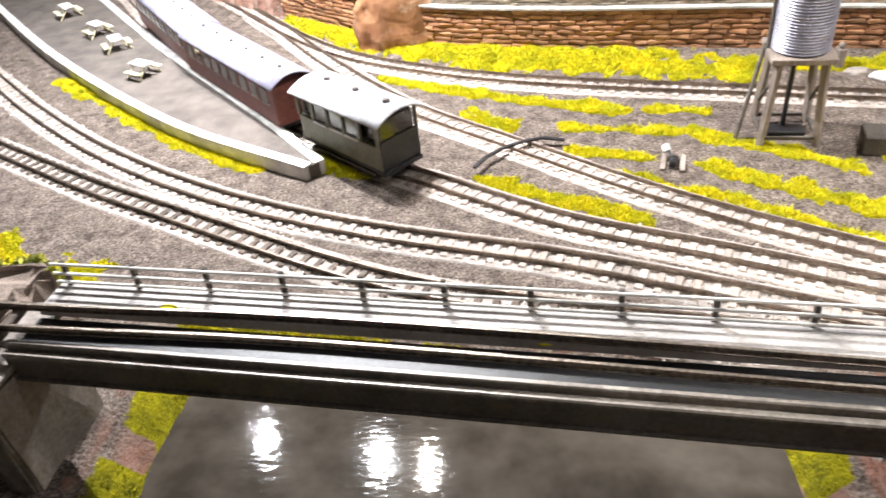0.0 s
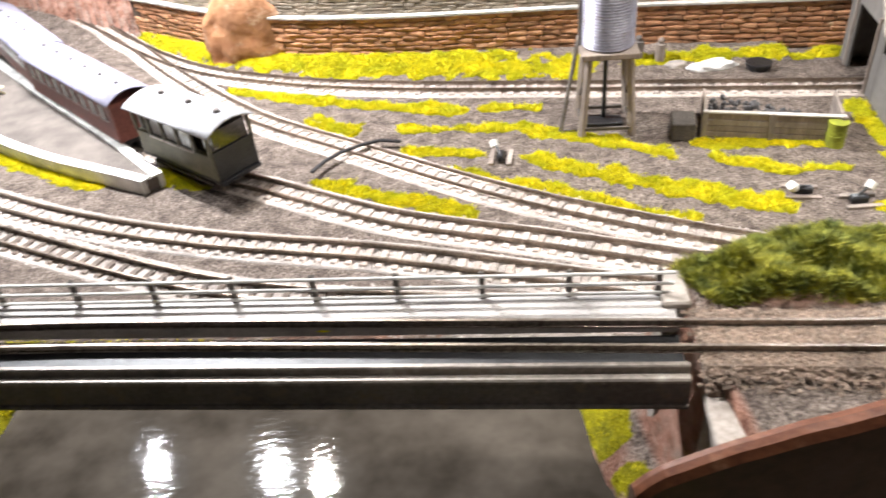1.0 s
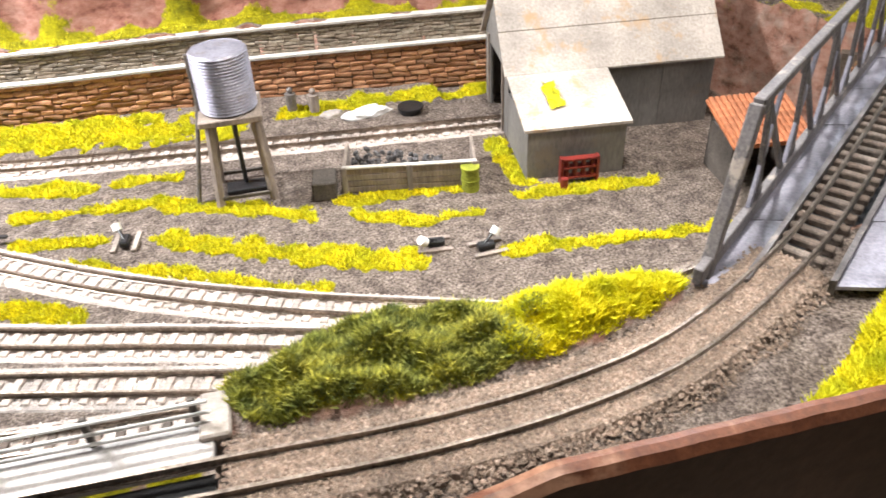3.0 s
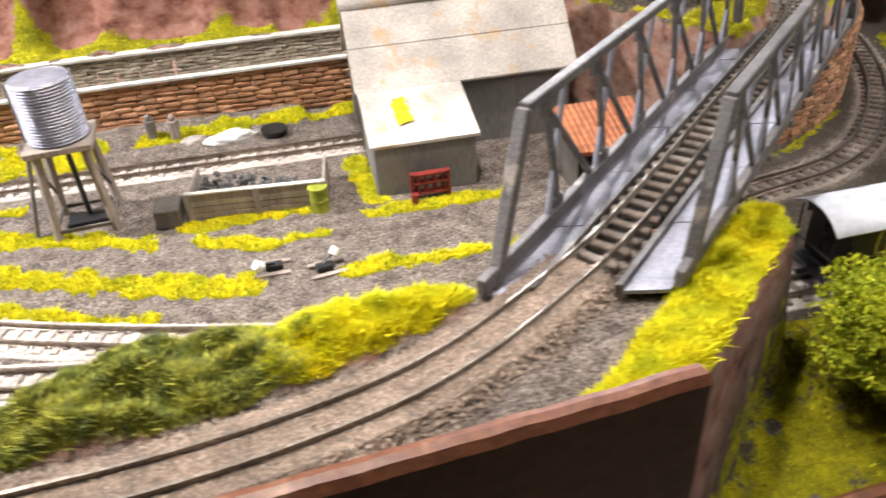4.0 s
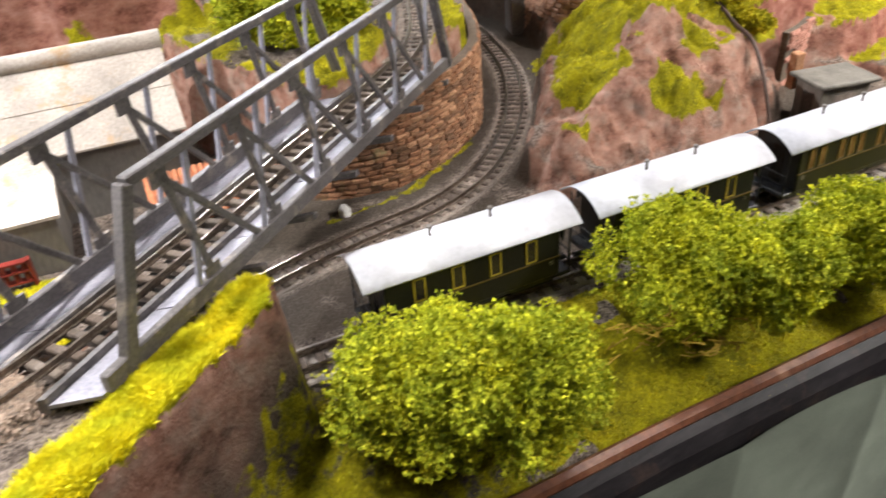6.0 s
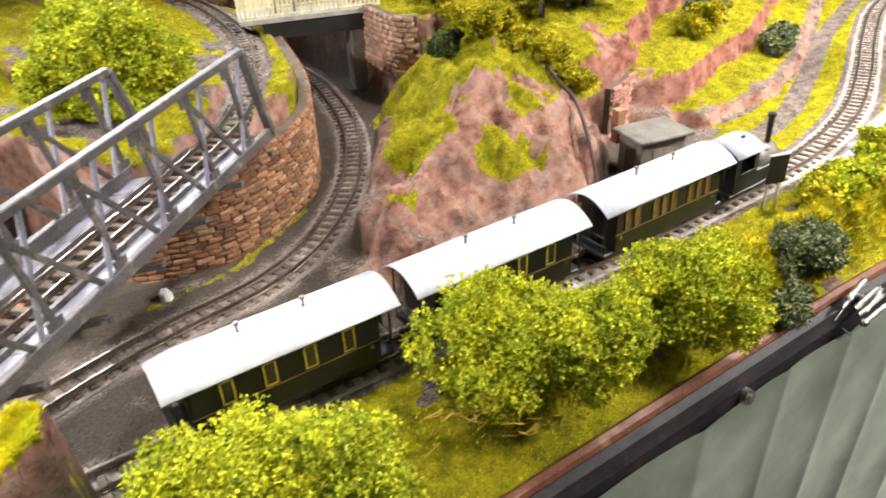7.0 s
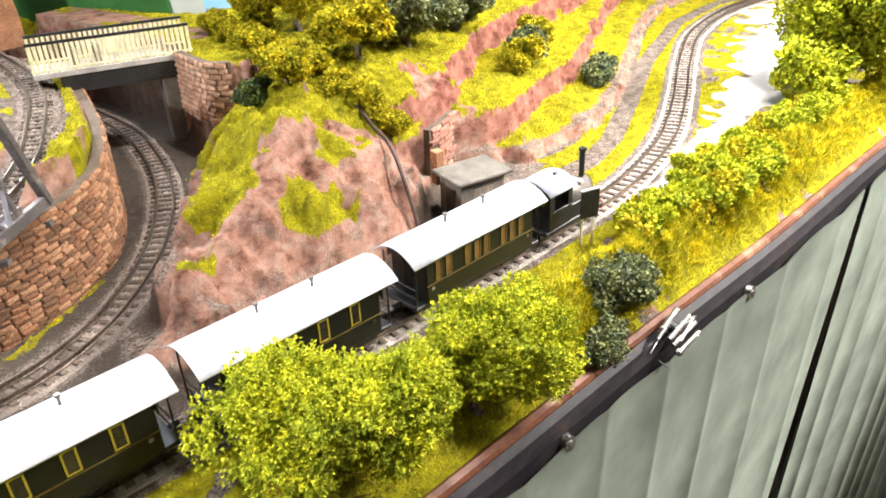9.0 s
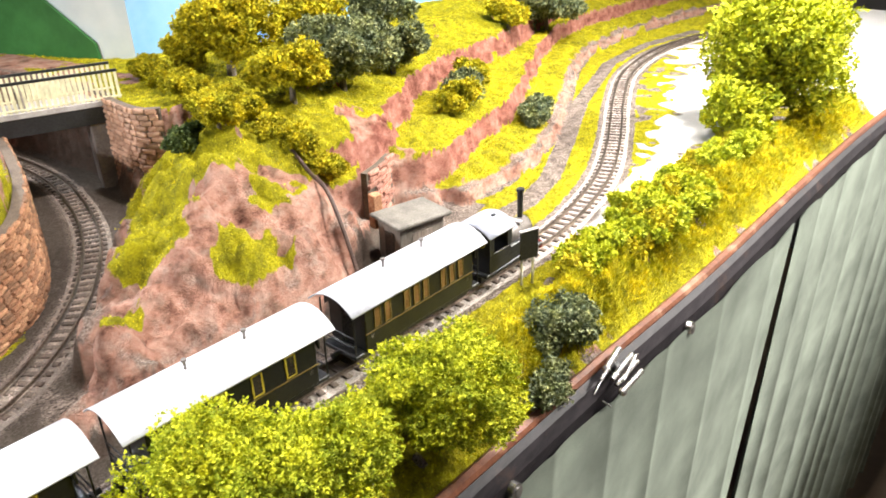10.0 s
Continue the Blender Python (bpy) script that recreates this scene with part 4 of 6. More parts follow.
for a, b in ((0.0018, 0.0150), (0.0355, 0.0487)):
    for k in range(6):
        plate(a, b, 0.0515, 0.0528 + 0.0001 * (k % 2), M["trusslight"], "deck_plate", k / 6 + 0.0012, (k + 1) / 6 - 0.0012)
for c in (0.0145, 0.0362):
    plate(c - 0.0009, c + 0.0009, 0.0500, 0.0552, M["truss"], "stringer")
plate(0.0160, 0.0345, 0.0470, 0.0480, M["black"], "trough_floor")
for k in range(panels + 1):
    plate(0.0, w, 0.0440, 0.0465, M["truss"], "cross_girder", k / panels * 0.985, k / panels * 0.985 + 0.012)

# ---- walls of stone ----
def stone_mesh(l, h, dpt, seed):
    r = np.random.RandomState(seed)
    bm = B()
    box(bm, -l / 2, l / 2, -dpt, dpt, -h / 2, h / 2, min(l, h) * 0.22)
    for v in bm.verts:
        v.co += Vector(r.randn(3)) * h * 0.06
    me = bpy.data.meshes.new("stone")
    bm.to_mesh(me)
    bm.free()
    return me


def stone_wall(name, label, line, z0, z1, thick, courses, length, material, nearest=0.5, flip=1, proud=0.0012):
    line = np.array(line)
    ob = sweep(name, np.c_[line[:, :2], np.zeros(len(line))], [(0.0, z0), (thick * flip, z0), (thick * flip, z1), (0.0, z1)][::flip], M["mortar"])
    tagged(ob, label, "wall", kind="structure")
    h = (z1 - z0) / courses
    kinds = [stone_mesh(length * f, h * 0.93, proud, 10 * j + courses) for j, f in enumerate((0.70, 0.88, 1.0, 1.16))]
    for k in kinds:
        k.materials.append(material)
    r = np.random.RandomState(courses)
    total, laid = len(line) * 0.002, []
    for c in range(courses):
        s = r.uniform(0, length)
        while s < total - length * 0.6:
            j = r.randint(4)
            l = length * (0.70, 0.88, 1.0, 1.16)[j]
            p, a = at_length(line, s + l / 2)
            m = pose(p[0], p[1], z0 + (c + 0.5) * h + r.uniform(-1, 1) * h * 0.08, r.uniform(-9, 9), r.uniform(-5, 5), math.degrees(a) + r.uniform(-5, 5))
            laid.append((abs(s / total - nearest), j, m))
            s += l + h * 0.05
    laid.sort(key=lambda q: q[0])
    for q, j, m in laid[:300]:
        share("stone", kinds[j], ob, m)
    V, F = [], []
    for q, j, m in laid[300:]:
        k = len(V)
        V += [m @ v.co for v in kinds[j].vertices]
        F += [tuple(k + i for i in f.vertices) for f in kinds[j].polygons]
    if V:
        rest = new("rubble", mesh_of("rubble", V, F, material))
        rest.parent = ob
        tagged(rest, kind="stuff")
    return ob


WL = curve(WALL_LINE[1:])
WL = WL[(WL[:, 0] > -0.16) & (WL[:, 0] < 0.44)]
stone_wall("wall_north", "red-brown rubble retaining wall behind the yard", WL, 0.0, 0.0300, 0.006, 9, 0.0115, M["stone"])
sweep("trim", np.c_[WL, np.full(len(WL), 0.030)], [(-0.0022, 0), (0.0065, 0), (0.0065, 0.0013), (-0.0022, 0.0013)], M["cap"])
tagged(bpy.data.objects["trim"], "pale coping along the rubble wall", "coping", kind="structure")
WU = WL + normals(WL) * 0.0035
stone_wall("wall_upper", "grey coursed stone parapet above the rubble wall", WU, 0.0312, 0.0465, 0.004, 7, 0.0110, M["greystone"], proud=0.0006)
tagged(sweep("coping", np.c_[WU, np.full(len(WU), 0.0465)], [(-0.0016, 0), (0.0052, 0), (0.0052, 0.0014), (-0.0016, 0.0014)], M["cap"]), "pale coping on the stone parapet", "coping", kind="structure")
PW = curve([(0.452, 0.268), (0.47, 0.2525), (0.50, 0.2425), (0.54, 0.2505), (0.581, 0.2735), (0.617, 0.3185), (0.645, 0.3685), (0.672, 0.4235), (0.69, 0.465)])
PW = PW - normals(PW) * 0.0015
stone_wall("wall_curved", "curved red stone retaining wall below the truss bridge end", PW, -0.002, 0.0500, 0.006, 17, 0.0078, M["wallstone"], 0.35)
EW = curve([(0.7345, 0.415), (0.7295, 0.395), (0.7135, 0.336), (0.721, 0.317)])
stone_wall("wall_abutment", "red stone wing wall of the footbridge", EW, 0.0, 0.066, 0.005, 17, 0.0085, M["brickstone"])

QF = curve([(0.7330, 0.1640), (0.7500, 0.1655), (0.7720, 0.1705)])
stone_wall("wall_quarry", "pink-red layered rock face cut behind the hut", QF, 0.006, 0.040, 0.004, 9, 0.0125, M["quarrystone"])

# brown buttress rock at the bend of the wall
bm = B()
bmesh.ops.create_icosphere(bm, subdivisions=4, radius=1, matrix=Matrix.Translation((-0.056, 0.514, 0.012)) @ Matrix.Diagonal((0.033, 0.012, 0.042, 1)))
for v in bm.verts:
    v.co += Vector((noise.noise(v.co * 90), noise.noise(v.co * 90 + Vector((7, 0, 0))), noise.noise(v.co * 90 + Vector((0, 7, 0))))) * 0.0035
tagged(part("boulder", bm, M["orangerock"], smooth=True), "smooth orange-brown rock outcrop at the wall's bend", "rock")

# ---- vehicles ----
def arc_roof(length, width, z_eave, rise, thick, n=10, x0=None):
    bm = B()
    xs = (-length / 2, length / 2) if x0 is None else (x0, x0 + length)
    rings = []
    for x in xs:
        up = [bm.verts.new((x, width * (k / n - 0.5), z_eave + rise * (1 - (2 * k / n - 1) ** 2))) for k in range(n + 1)]
        dn = [bm.verts.new((x, width * (k / n - 0.5), z_eave - thick + rise * (1 - (2 * k / n - 1) ** 2))) for k in range(n + 1)]
        rings.append(up + dn[::-1])
    m = len(rings[0])
    for j in range(m):
        bm.faces.new((rings[0][j], rings[0][(j + 1) % m], rings[1][(j + 1) % m], rings[1][j]))
    for k in range(n):
        for s, ring in ((1, rings[0]), (-1, rings[1])):
            q = [ring[k], ring[k + 1], ring[m - 2 - k], ring[m - 1 - k]]
            bm.faces.new(q[::-1] if s > 0 else q)
    bmesh.ops.recalc_face_normals(bm, faces=bm.faces[:])
    return bm


def wheel(parent, x, y, r, label=""):
    bm = B()
    cyl(bm, (x, y - 0.001, r + 0.0034), (x, y + 0.001, r + 0.0034), r, n=18)
    cyl(bm, (x, y - 0.0013, r + 0.0034), (x, y + 0.0013, r + 0.0034), r * 0.35, n=10)
    return part("wheel", bm, M["black"], parent, label)


def coach(label, pale_windows, m, windows):
    c = thing("coach", label, "railway coach", m, "coaches of the train")
    L, W = 0.087, 0.0240
    bm = B(); box(bm, -L / 2 + 0.006, L / 2 - 0.006, -W / 2, W / 2, 0.0105, 0.0335, 0.0006); part("body", bm, M["coach"], c)
    bm = B(); box(bm, -L / 2, L / 2, -W / 2 + 0.001, W / 2 - 0.001, 0.0085, 0.0105, 0.0003); part("underframe", bm, M["black"], c)
    part("roof", arc_roof(L + 0.0055, 0.0286, 0.0335, 0.0062, 0.0007, 14), M["roof"], c, "smooth white arched roof", True)
    for x in (-L / 2 + 0.0055, L / 2 - 0.0055):
        part("roof_end", arc_roof(0.0008, 0.0266, 0.0333, 0.0055, 0.0060, 12, x - 0.0004), M["coach"], c)
    for x in (-0.013, 0.013):
        bm = B(); cyl(bm, (x, 0.0, 0.0395), (x, 0.0, 0.0435), 0.0006, n=8); cyl(bm, (x, 0, 0.0430), (x, 0, 0.0440), 0.0011, n=10); part("vent", bm, M["girder"], c, "small grey roof vent")
    for s in (-1, 1):
        bm = B(); box(bm, -L / 2 + 0.006, L / 2 - 0.006, s * W / 2 - 0.0003, s * W / 2 + 0.0003, 0.0195, 0.0201); part("waist_line", bm, M["oliveline"], c, "thin faded lining")
        for x in windows:
            w = 0.0052 if len(windows) < 6 else 0.0042
            f = B()
            for a, b, p, q in ((x - w / 2, x + w / 2, 0.0305, 0.0312), (x - w / 2, x + w / 2, 0.0208, 0.0215), (x - w / 2, x - w / 2 + 0.0007, 0.0208, 0.0312), (x + w / 2 - 0.0007, x + w / 2, 0.0208, 0.0312)):
                box(f, a, b, s * W / 2 - 0.0004, s * W / 2 + 0.0006, p, q)
            fr = part("window", f, M["oliveline"] if pale_windows else M["yellow"], c, "thinly lined window")
            bm = B(); box(bm, x - w / 2 + 0.0007, x + w / 2 - 0.0007, s * W / 2 - 0.0002, s * W / 2 + 0.0002, 0.0215, 0.0305)
            part("pane", bm, M["glassamber"] if pale_windows else M["glassdark"], fr)
        for x in (-L / 2 + 0.010, L / 2 - 0.010):
            bm = B(); box(bm, x - 0.0009, x + 0.0009, s * W / 2, s * W / 2 + 0.0003, 0.0165, 0.0185); part("class_mark", bm, M["deck"], c, "small pale mark")
        for e in (-1, 1):
            bm = B(); cyl(bm, (e * (L / 2 - 0.0006), s * 0.0105, 0.0105), (e * (L / 2 - 0.0006), s * 0.0105, 0.0335), 0.0004, n=6); part("platform_post", bm, M["black"], c)
    for e in (-1, 1):
        f = B()
        for z in (0.0150, 0.0195):
            cyl(f, (e * (L / 2 - 0.0006), -0.0105, z), (e * (L / 2 - 0.0006), 0.0105, z), 0.00035, n=6)
        part("end_railing", f, M["black"], c)
        bm = B(); box(bm, e * (L / 2 - 0.0062) - 0.0002, e * (L / 2 - 0.0062) + 0.0002, -0.0035, 0.0035, 0.0110, 0.0300); part("end_door", bm, M["glassdark"], c)
        bm = B(); cyl(bm, (e * L / 2, 0, 0.0090), (e * (L / 2 + 0.0045), 0, 0.0090), 0.0012, n=10); part("coupling", bm, M["black"], c)
        for dx in (-0.006, 0.006):
            for s in (-1, 1):
                wheel(c, e * 0.027 + dx, s * 0.0052, 0.0030)
        bm = B(); box(bm, e * 0.027 - 0.010, e * 0.027 + 0.010, -0.0085, 0.0085, 0.0050, 0.0080, 0.0005); part("bogie", bm, M["black"], c)
    return c


def on_train_line(x):
    k = int(np.argmin(np.abs(TRAIN_LINE[:, 0] - x)))
    p, a = at_length(TRAIN_LINE, k * 0.002)
    return pose(p[0], p[1], 0, 0, 0, math.degrees(a))


coach("dark green coach with white roof and long amber windows", True, on_train_line(0.6500), (-0.030, -0.0235, -0.011, -0.0045, 0.002, 0.0145, 0.021, 0.0275))
coach("dark green coach with white roof and four yellow-framed windows", False, on_train_line(0.5515), (-0.024, -0.008, 0.008, 0.024))
coach("dark green coach with white roof, last of the train", False, on_train_line(0.4530), (-0.024, -0.008, 0.008, 0.024))

lo = thing("locomotive", "small black tank engine with pale cab roof and tall chimney", "locomotive", on_train_line(0.725) @ Matrix.Diagonal((1.0, 0.88, 1.0, 1)))
bm = B(); box(bm, -0.026, 0.027, -0.0125, 0.0125, 0.0085, 0.0108, 0.0005); part("running_board", bm, M["black"], lo)
bm = B(); box(bm, -0.024, 0.026, -0.0062, 0.0062, 0.0040, 0.0085); part("frame", bm, M["black"], lo)
bm = B()
for s in (-1, 1):
    box(bm, -0.0235, -0.004, s * 0.0118 - 0.0006, s * 0.0118 + 0.0006, 0.0108, 0.0215, 0.0002)
    box(bm, -0.0235, -0.0195, s * 0.0118 - 0.0006, s * 0.0118 + 0.0006, 0.0215, 0.0325)
    box(bm, -0.0075, -0.0040, s * 0.0118 - 0.0006, s * 0.0118 + 0.0006, 0.0215, 0.0325)
for x in (-0.0235, -0.0046):
    box(bm, x, x + 0.0010, -0.0118, 0.0118, 0.0108, 0.0330)
part("cab", bm, M["black"], lo)
part("cab_roof", arc_roof(0.0235, 0.0290, 0.0325, 0.0052, 0.0007, 12, -0.0258), M["blueroof"], lo, "pale blue-grey arched cab roof", True)
bm = B(); box(bm, -0.0105, -0.0080, -0.0040, -0.0020, 0.0372, 0.0386, 0.0003); part("roof_hatch", bm, M["black"], lo)
for s in (-1, 1):
    for x in (-0.0236, -0.0035):
        bm = B(); cyl(bm, (x - 0.0004, s * 0.0065, 0.0275), (x + 0.0004, s * 0.0065, 0.0275), 0.0026, n=18); w = part("spectacle", bm, M["yellow"], lo, "round brass-rimmed cab window")
        bm = B(); cyl(bm, (x - 0.0006, s * 0.0065, 0.0275), (x + 0.0006, s * 0.0065, 0.0275), 0.0019, n=18); part("pane", bm, M["glassdark"], w)
    bm = B(); box(bm, -0.004, 0.0165, s * 0.0118 - 0.0032 * (s > 0), s * 0.0118 + 0.0032 * (s < 0), 0.0108, 0.0195, 0.0006); part("side_tank", bm, M["black"], lo)
    bm = B(); cyl(bm, (0.027, s * 0.0075, 0.0092), (0.0295, s * 0.0075, 0.0092), 0.0013, n=10); part("buffer", bm, M["black"], lo)
    for x in (-0.013, 0.004, 0.017):
        wheel(lo, x, s * 0.0052, 0.0042)
    bm = B(); beam(bm, (-0.013, s * 0.0078, 0.0070), (0.017, s * 0.0078, 0.0070), 0.0008, 0.0012); part("coupling_rod", bm, M["metal"], lo)
bm = B(); cyl(bm, (-0.004, 0, 0.0190), (0.0225, 0, 0.0190), 0.0070, n=22); part("boiler", bm, M["girder"], lo, "brown-grey boiler", True)
bm = B(); cyl(bm, (0.0225, 0, 0.0190), (0.0240, 0, 0.0190), 0.0072, 0.0062, 22); part("smokebox_door", bm, M["black"], lo)
bm = B(); cyl(bm, (0.0195, 0, 0.0250), (0.0195, 0, 0.0415), 0.0016, 0.0019, 16); cyl(bm, (0.0195, 0, 0.0415), (0.0195, 0, 0.0428), 0.0026, 0.0024, 16); part("chimney", bm, M["black"], lo, "tall black chimney")
bm = B(); cyl(bm, (0.0040, 0, 0.0250), (0.0040, 0, 0.0285), 0.0030, 0.0027, 16); bmesh.ops.create_icosphere(bm, subdivisions=2, radius=0.0027, matrix=Matrix.Translation((0.0040, 0, 0.0285))); part("steam_dome", bm, M["black"], lo)
bm = B(); box(bm, 0.0120, 0.0160, -0.0055, 0.0055, 0.0238, 0.0262, 0.0005); part("sand_box", bm, M["deck"], lo)
bm = B(); box(bm, 0.0255, 0.0275, -0.0120, 0.0120, 0.0065, 0.0112, 0.0004); part("buffer_beam", bm, M["red"], lo)
bm = B(); box(bm, 0.0215, 0.0270, -0.0090, -0.0030, 0.0108, 0.0170, 0.0006); part("tool_box", bm, M["black"], lo)

# railcar and maroon coaches by the platform
def on(line, x):
    k = int(np.argmin(np.abs(line[:, 0] - x)))
    p, a = at_length(line, k * 0.002)
    return pose(p[0], p[1], 0, 0, 0, math.degrees(a))


rc = thing("railcar", "olive-grey four-wheel railcar with pale roof and open end", "railcar", on(RAILCAR_LINE, -0.0655) @ Matrix.Scale(1.08, 4))
bm = B(); box(bm, -0.031, 0.031, -0.0125, 0.0125, 0.0085, 0.0215, 0.0005); part("body", bm, M["tram"], rc)
bm = B(); box(bm, -0.033, 0.033, -0.0118, 0.0118, 0.0060, 0.0085, 0.0004); part("underframe", bm, M["black"], rc)
for s in (-1, 1):
    for x in (-0.0305, -0.0185, -0.0065, 0.0055, 0.0175, 0.0300):
        bm = B(); box(bm, x - 0.0009, x + 0.0009, s * 0.0122 - 0.0006, s * 0.0122 + 0.0006, 0.0215, 0.0335); part("window_post", bm, M["tram"], rc)
    for x in (-0.0125, -0.0005, 0.0115):
        bm = B(); box(bm, x - 0.0050, x + 0.0050, s * 0.0119 - 0.0002, s * 0.0119 + 0.0002, 0.0216, 0.0325); part("pane", bm, M["glassdark"], rc)
        bm = B(); box(bm, x - 0.0052, x + 0.0052, s * 0.0126 - 0.0006, s * 0.0126 + 0.0007, 0.0205, 0.0217); part("sill", bm, M["white"], rc, "white window sill")
    for x in (-0.016, 0.016):
        wheel(rc, x, s * 0.0052, 0.0040)
    bm = B(); box(bm, -0.024, 0.024, s * 0.0115 - 0.0006, s * 0.0115 + 0.0006, 0.0042, 0.0055); part("footboard", bm, M["darkwood"], rc)
# Solid block whose dark colour stands for shade inside the car.
bm = B(); box(bm, -0.0306, 0.0306, -0.0100, 0.0100, 0.0205, 0.0330); part("interior", bm, M["glassdark"], rc, "solid dark block painted for the shaded inside")
bm = B(); box(bm, 0.0306, 0.0316, -0.0118, 0.0118, 0.0085, 0.0235); part("end_panel", bm, M["black"], rc)
part("roof", arc_roof(0.068, 0.0290, 0.0335, 0.0042, 0.0009, 12), M["tramroof"], rc, "worn pale roof", True)
for x in (-0.020, 0.002, 0.024):
    bm = B(); cyl(bm, (x, 0.001, 0.0370), (x, 0.001, 0.0392), 0.0020, 0.0015, 12); part("vent", bm, M["girder"], rc)


def maroon(m):
    c = thing("maroon_coach", "maroon bogie coach with lilac-grey roof at the platform", "railway coach", m, "coaches at the platform")
    L, W = 0.128, 0.0265
    bm = B(); box(bm, -L / 2, L / 2, -W / 2, W / 2, 0.0090, 0.0330, 0.0006); part("body", bm, M["redcoach"], c)
    part("roof", arc_roof(L + 0.002, 0.0290, 0.0330, 0.0055, 0.0008, 12), M["lilacroof"], c, "lilac-grey arched roof", True)
    bm = B(); box(bm, -L / 2 + 0.004, L / 2 - 0.004, -0.010, 0.010, 0.0050, 0.0090); part("underframe", bm, M["black"], c)
    for k in range(6):
        bm = B(); cyl(bm, (-0.052 + k * 0.0208, 0, 0.0380), (-0.052 + k * 0.0208, 0, 0.0396), 0.0014, 0.0008, 10); part("vent", bm, M["girder"], c)
    for s in (-1, 1):
        for k in range(9):
            x = -0.052 + k * 0.013
            bm = B(); box(bm, x - 0.0042, x + 0.0042, s * W / 2 - 0.0003, s * W / 2 + 0.0003, 0.0215, 0.0300); part("pane", bm, M["glassdark"], c)
            bm = B(); box(bm, x - 0.0048, x + 0.0048, s * W / 2 - 0.0003, s * W / 2 + 0.0006, 0.0203, 0.0213); part("sill", bm, M["deck"], c)
    for e in (-0.042, 0.042):
        for dx in (-0.007, 0.007):
            for s in (-1, 1):
                wheel(c, e + dx, s * 0.0052, 0.0033)
    return c


first = maroon(on(RAILCAR_LINE, -0.148))
copy_thing(first, on(RAILCAR_LINE, -0.2265))

# ---- platform ----
bm = B()
IN = curve([(-0.50, 0.73), (-0.447, 0.672), (-0.318, 0.524), (-0.189, 0.401), (-0.092, 0.336)])
OUT = curve([(-0.42, 0.77), (-0.335, 0.655), (-0.227, 0.513), (-0.130, 0.396), (-0.086, 0.339)])
k = min(len(IN), len(OUT))
a, b = IN[np.linspace(0, len(IN) - 1, k).astype(int)], OUT[np.linspace(0, len(OUT) - 1, k).astype(int)]
ring = [(bm.verts.new((*p, 0)), bm.verts.new((*p, 0.0075)), bm.verts.new((*q, 0.0075)), bm.verts.new((*q, 0))) for p, q in zip(a, b)]
for r0, r1 in zip(ring[:-1], ring[1:]):
    for j in range(3):
        bm.faces.new((r0[j], r1[j], r1[j + 1], r0[j + 1]))
bm.faces.new(ring[-1])
tagged(part("platform", bm, M["platform"]), "gravel-topped station platform tapering to a point", "platform", kind="structure")
for line, s in ((a, 1), (b, -1)):
    tagged(sweep("platform_edge", np.c_[line, np.zeros(k)], [(-0.0030, -0.0005), (0.0030, -0.0005), (0.0030, 0.0085), (-0.0030, 0.0085)], M["white"]), "white painted platform edge", "kerb", kind="structure")
def bench(x, y, rz, w):
    t = thing("garden_table", "small white table with benches on the platform", "table", pose(x, y, 0.0075, 0, 0, rz), "platform tables")
    bm = B(); box(bm, -0.008 * w, 0.008 * w, -0.0045, 0.0045, 0.0085, 0.0098, 0.0003); part("tabletop", bm, M["white"], t)
    for s in (-1, 1):
        bm = B(); box(bm, -0.0075 * w, 0.0075 * w, s * 0.0085 - 0.0018, s * 0.0085 + 0.0018, 0.0045, 0.0055, 0.0002); part("bench_seat", bm, M["cream"], t)
        for x in (-0.006, 0.006):
            bm = B(); beam(bm, (x * w, s * 0.0095, 0), (x * w, s * 0.002, 0.0088), 0.0009, 0.0009); part("leg", bm, M["cream"], t)
    return t


for x, y, rz, w in ((-0.350, 0.618, -48, 1.1), (-0.302, 0.566, -40, 0.9), (-0.272, 0.530, -55, 0.9), (-0.232, 0.476, -30, 1.0)):
    bench(x, y, rz, w)

# ---- yard buildings ----
sh = thing("engine_shed", "grey sheet-clad engine shed with pale stained roof", "shed", pose(0.302, 0.344, 0, 0, 0, -14))
SL, SW, EV, RG = 0.116, 0.064, 0.043, 0.076
bm = B()
box(bm, 0, SL, 0, 0.0015, 0, EV, 0.0002)
part("wall", bm, M["shedwall"], sh)
bm = B(); box(bm, 0, SL, SW - 0.0015, SW, 0, EV); part("wall", bm, M["shedwall"], sh)
for x, door in ((0.0, True), (SL - 0.0015, False)):
    bm = B()
    if door:
        for y0, y1, z0, z1 in ((0.0015, 0.0145, 0, EV), (SW - 0.0145, SW - 0.0015, 0, EV), (0.0145, SW - 0.0145, 0.0385, EV)):
            box(bm, x, x + 0.0015, y0, y1, z0, z1)
    else:
        box(bm, x, x + 0.0015, 0.0015, SW - 0.0015, 0, EV)
    vs = [bm.verts.new((x + dx, y, z)) for dx in (0, 0.0015) for y, z in ((0.0, EV), (SW, EV), (SW / 2, RG - 0.003))]
    for f in ((0, 1, 2), (5, 4, 3), (0, 3, 4, 1), (1, 4, 5, 2), (2, 5, 3, 0)):
        bm.faces.new([vs[i] for i in f])
    part("gable", bm, M["shedwall"], sh)
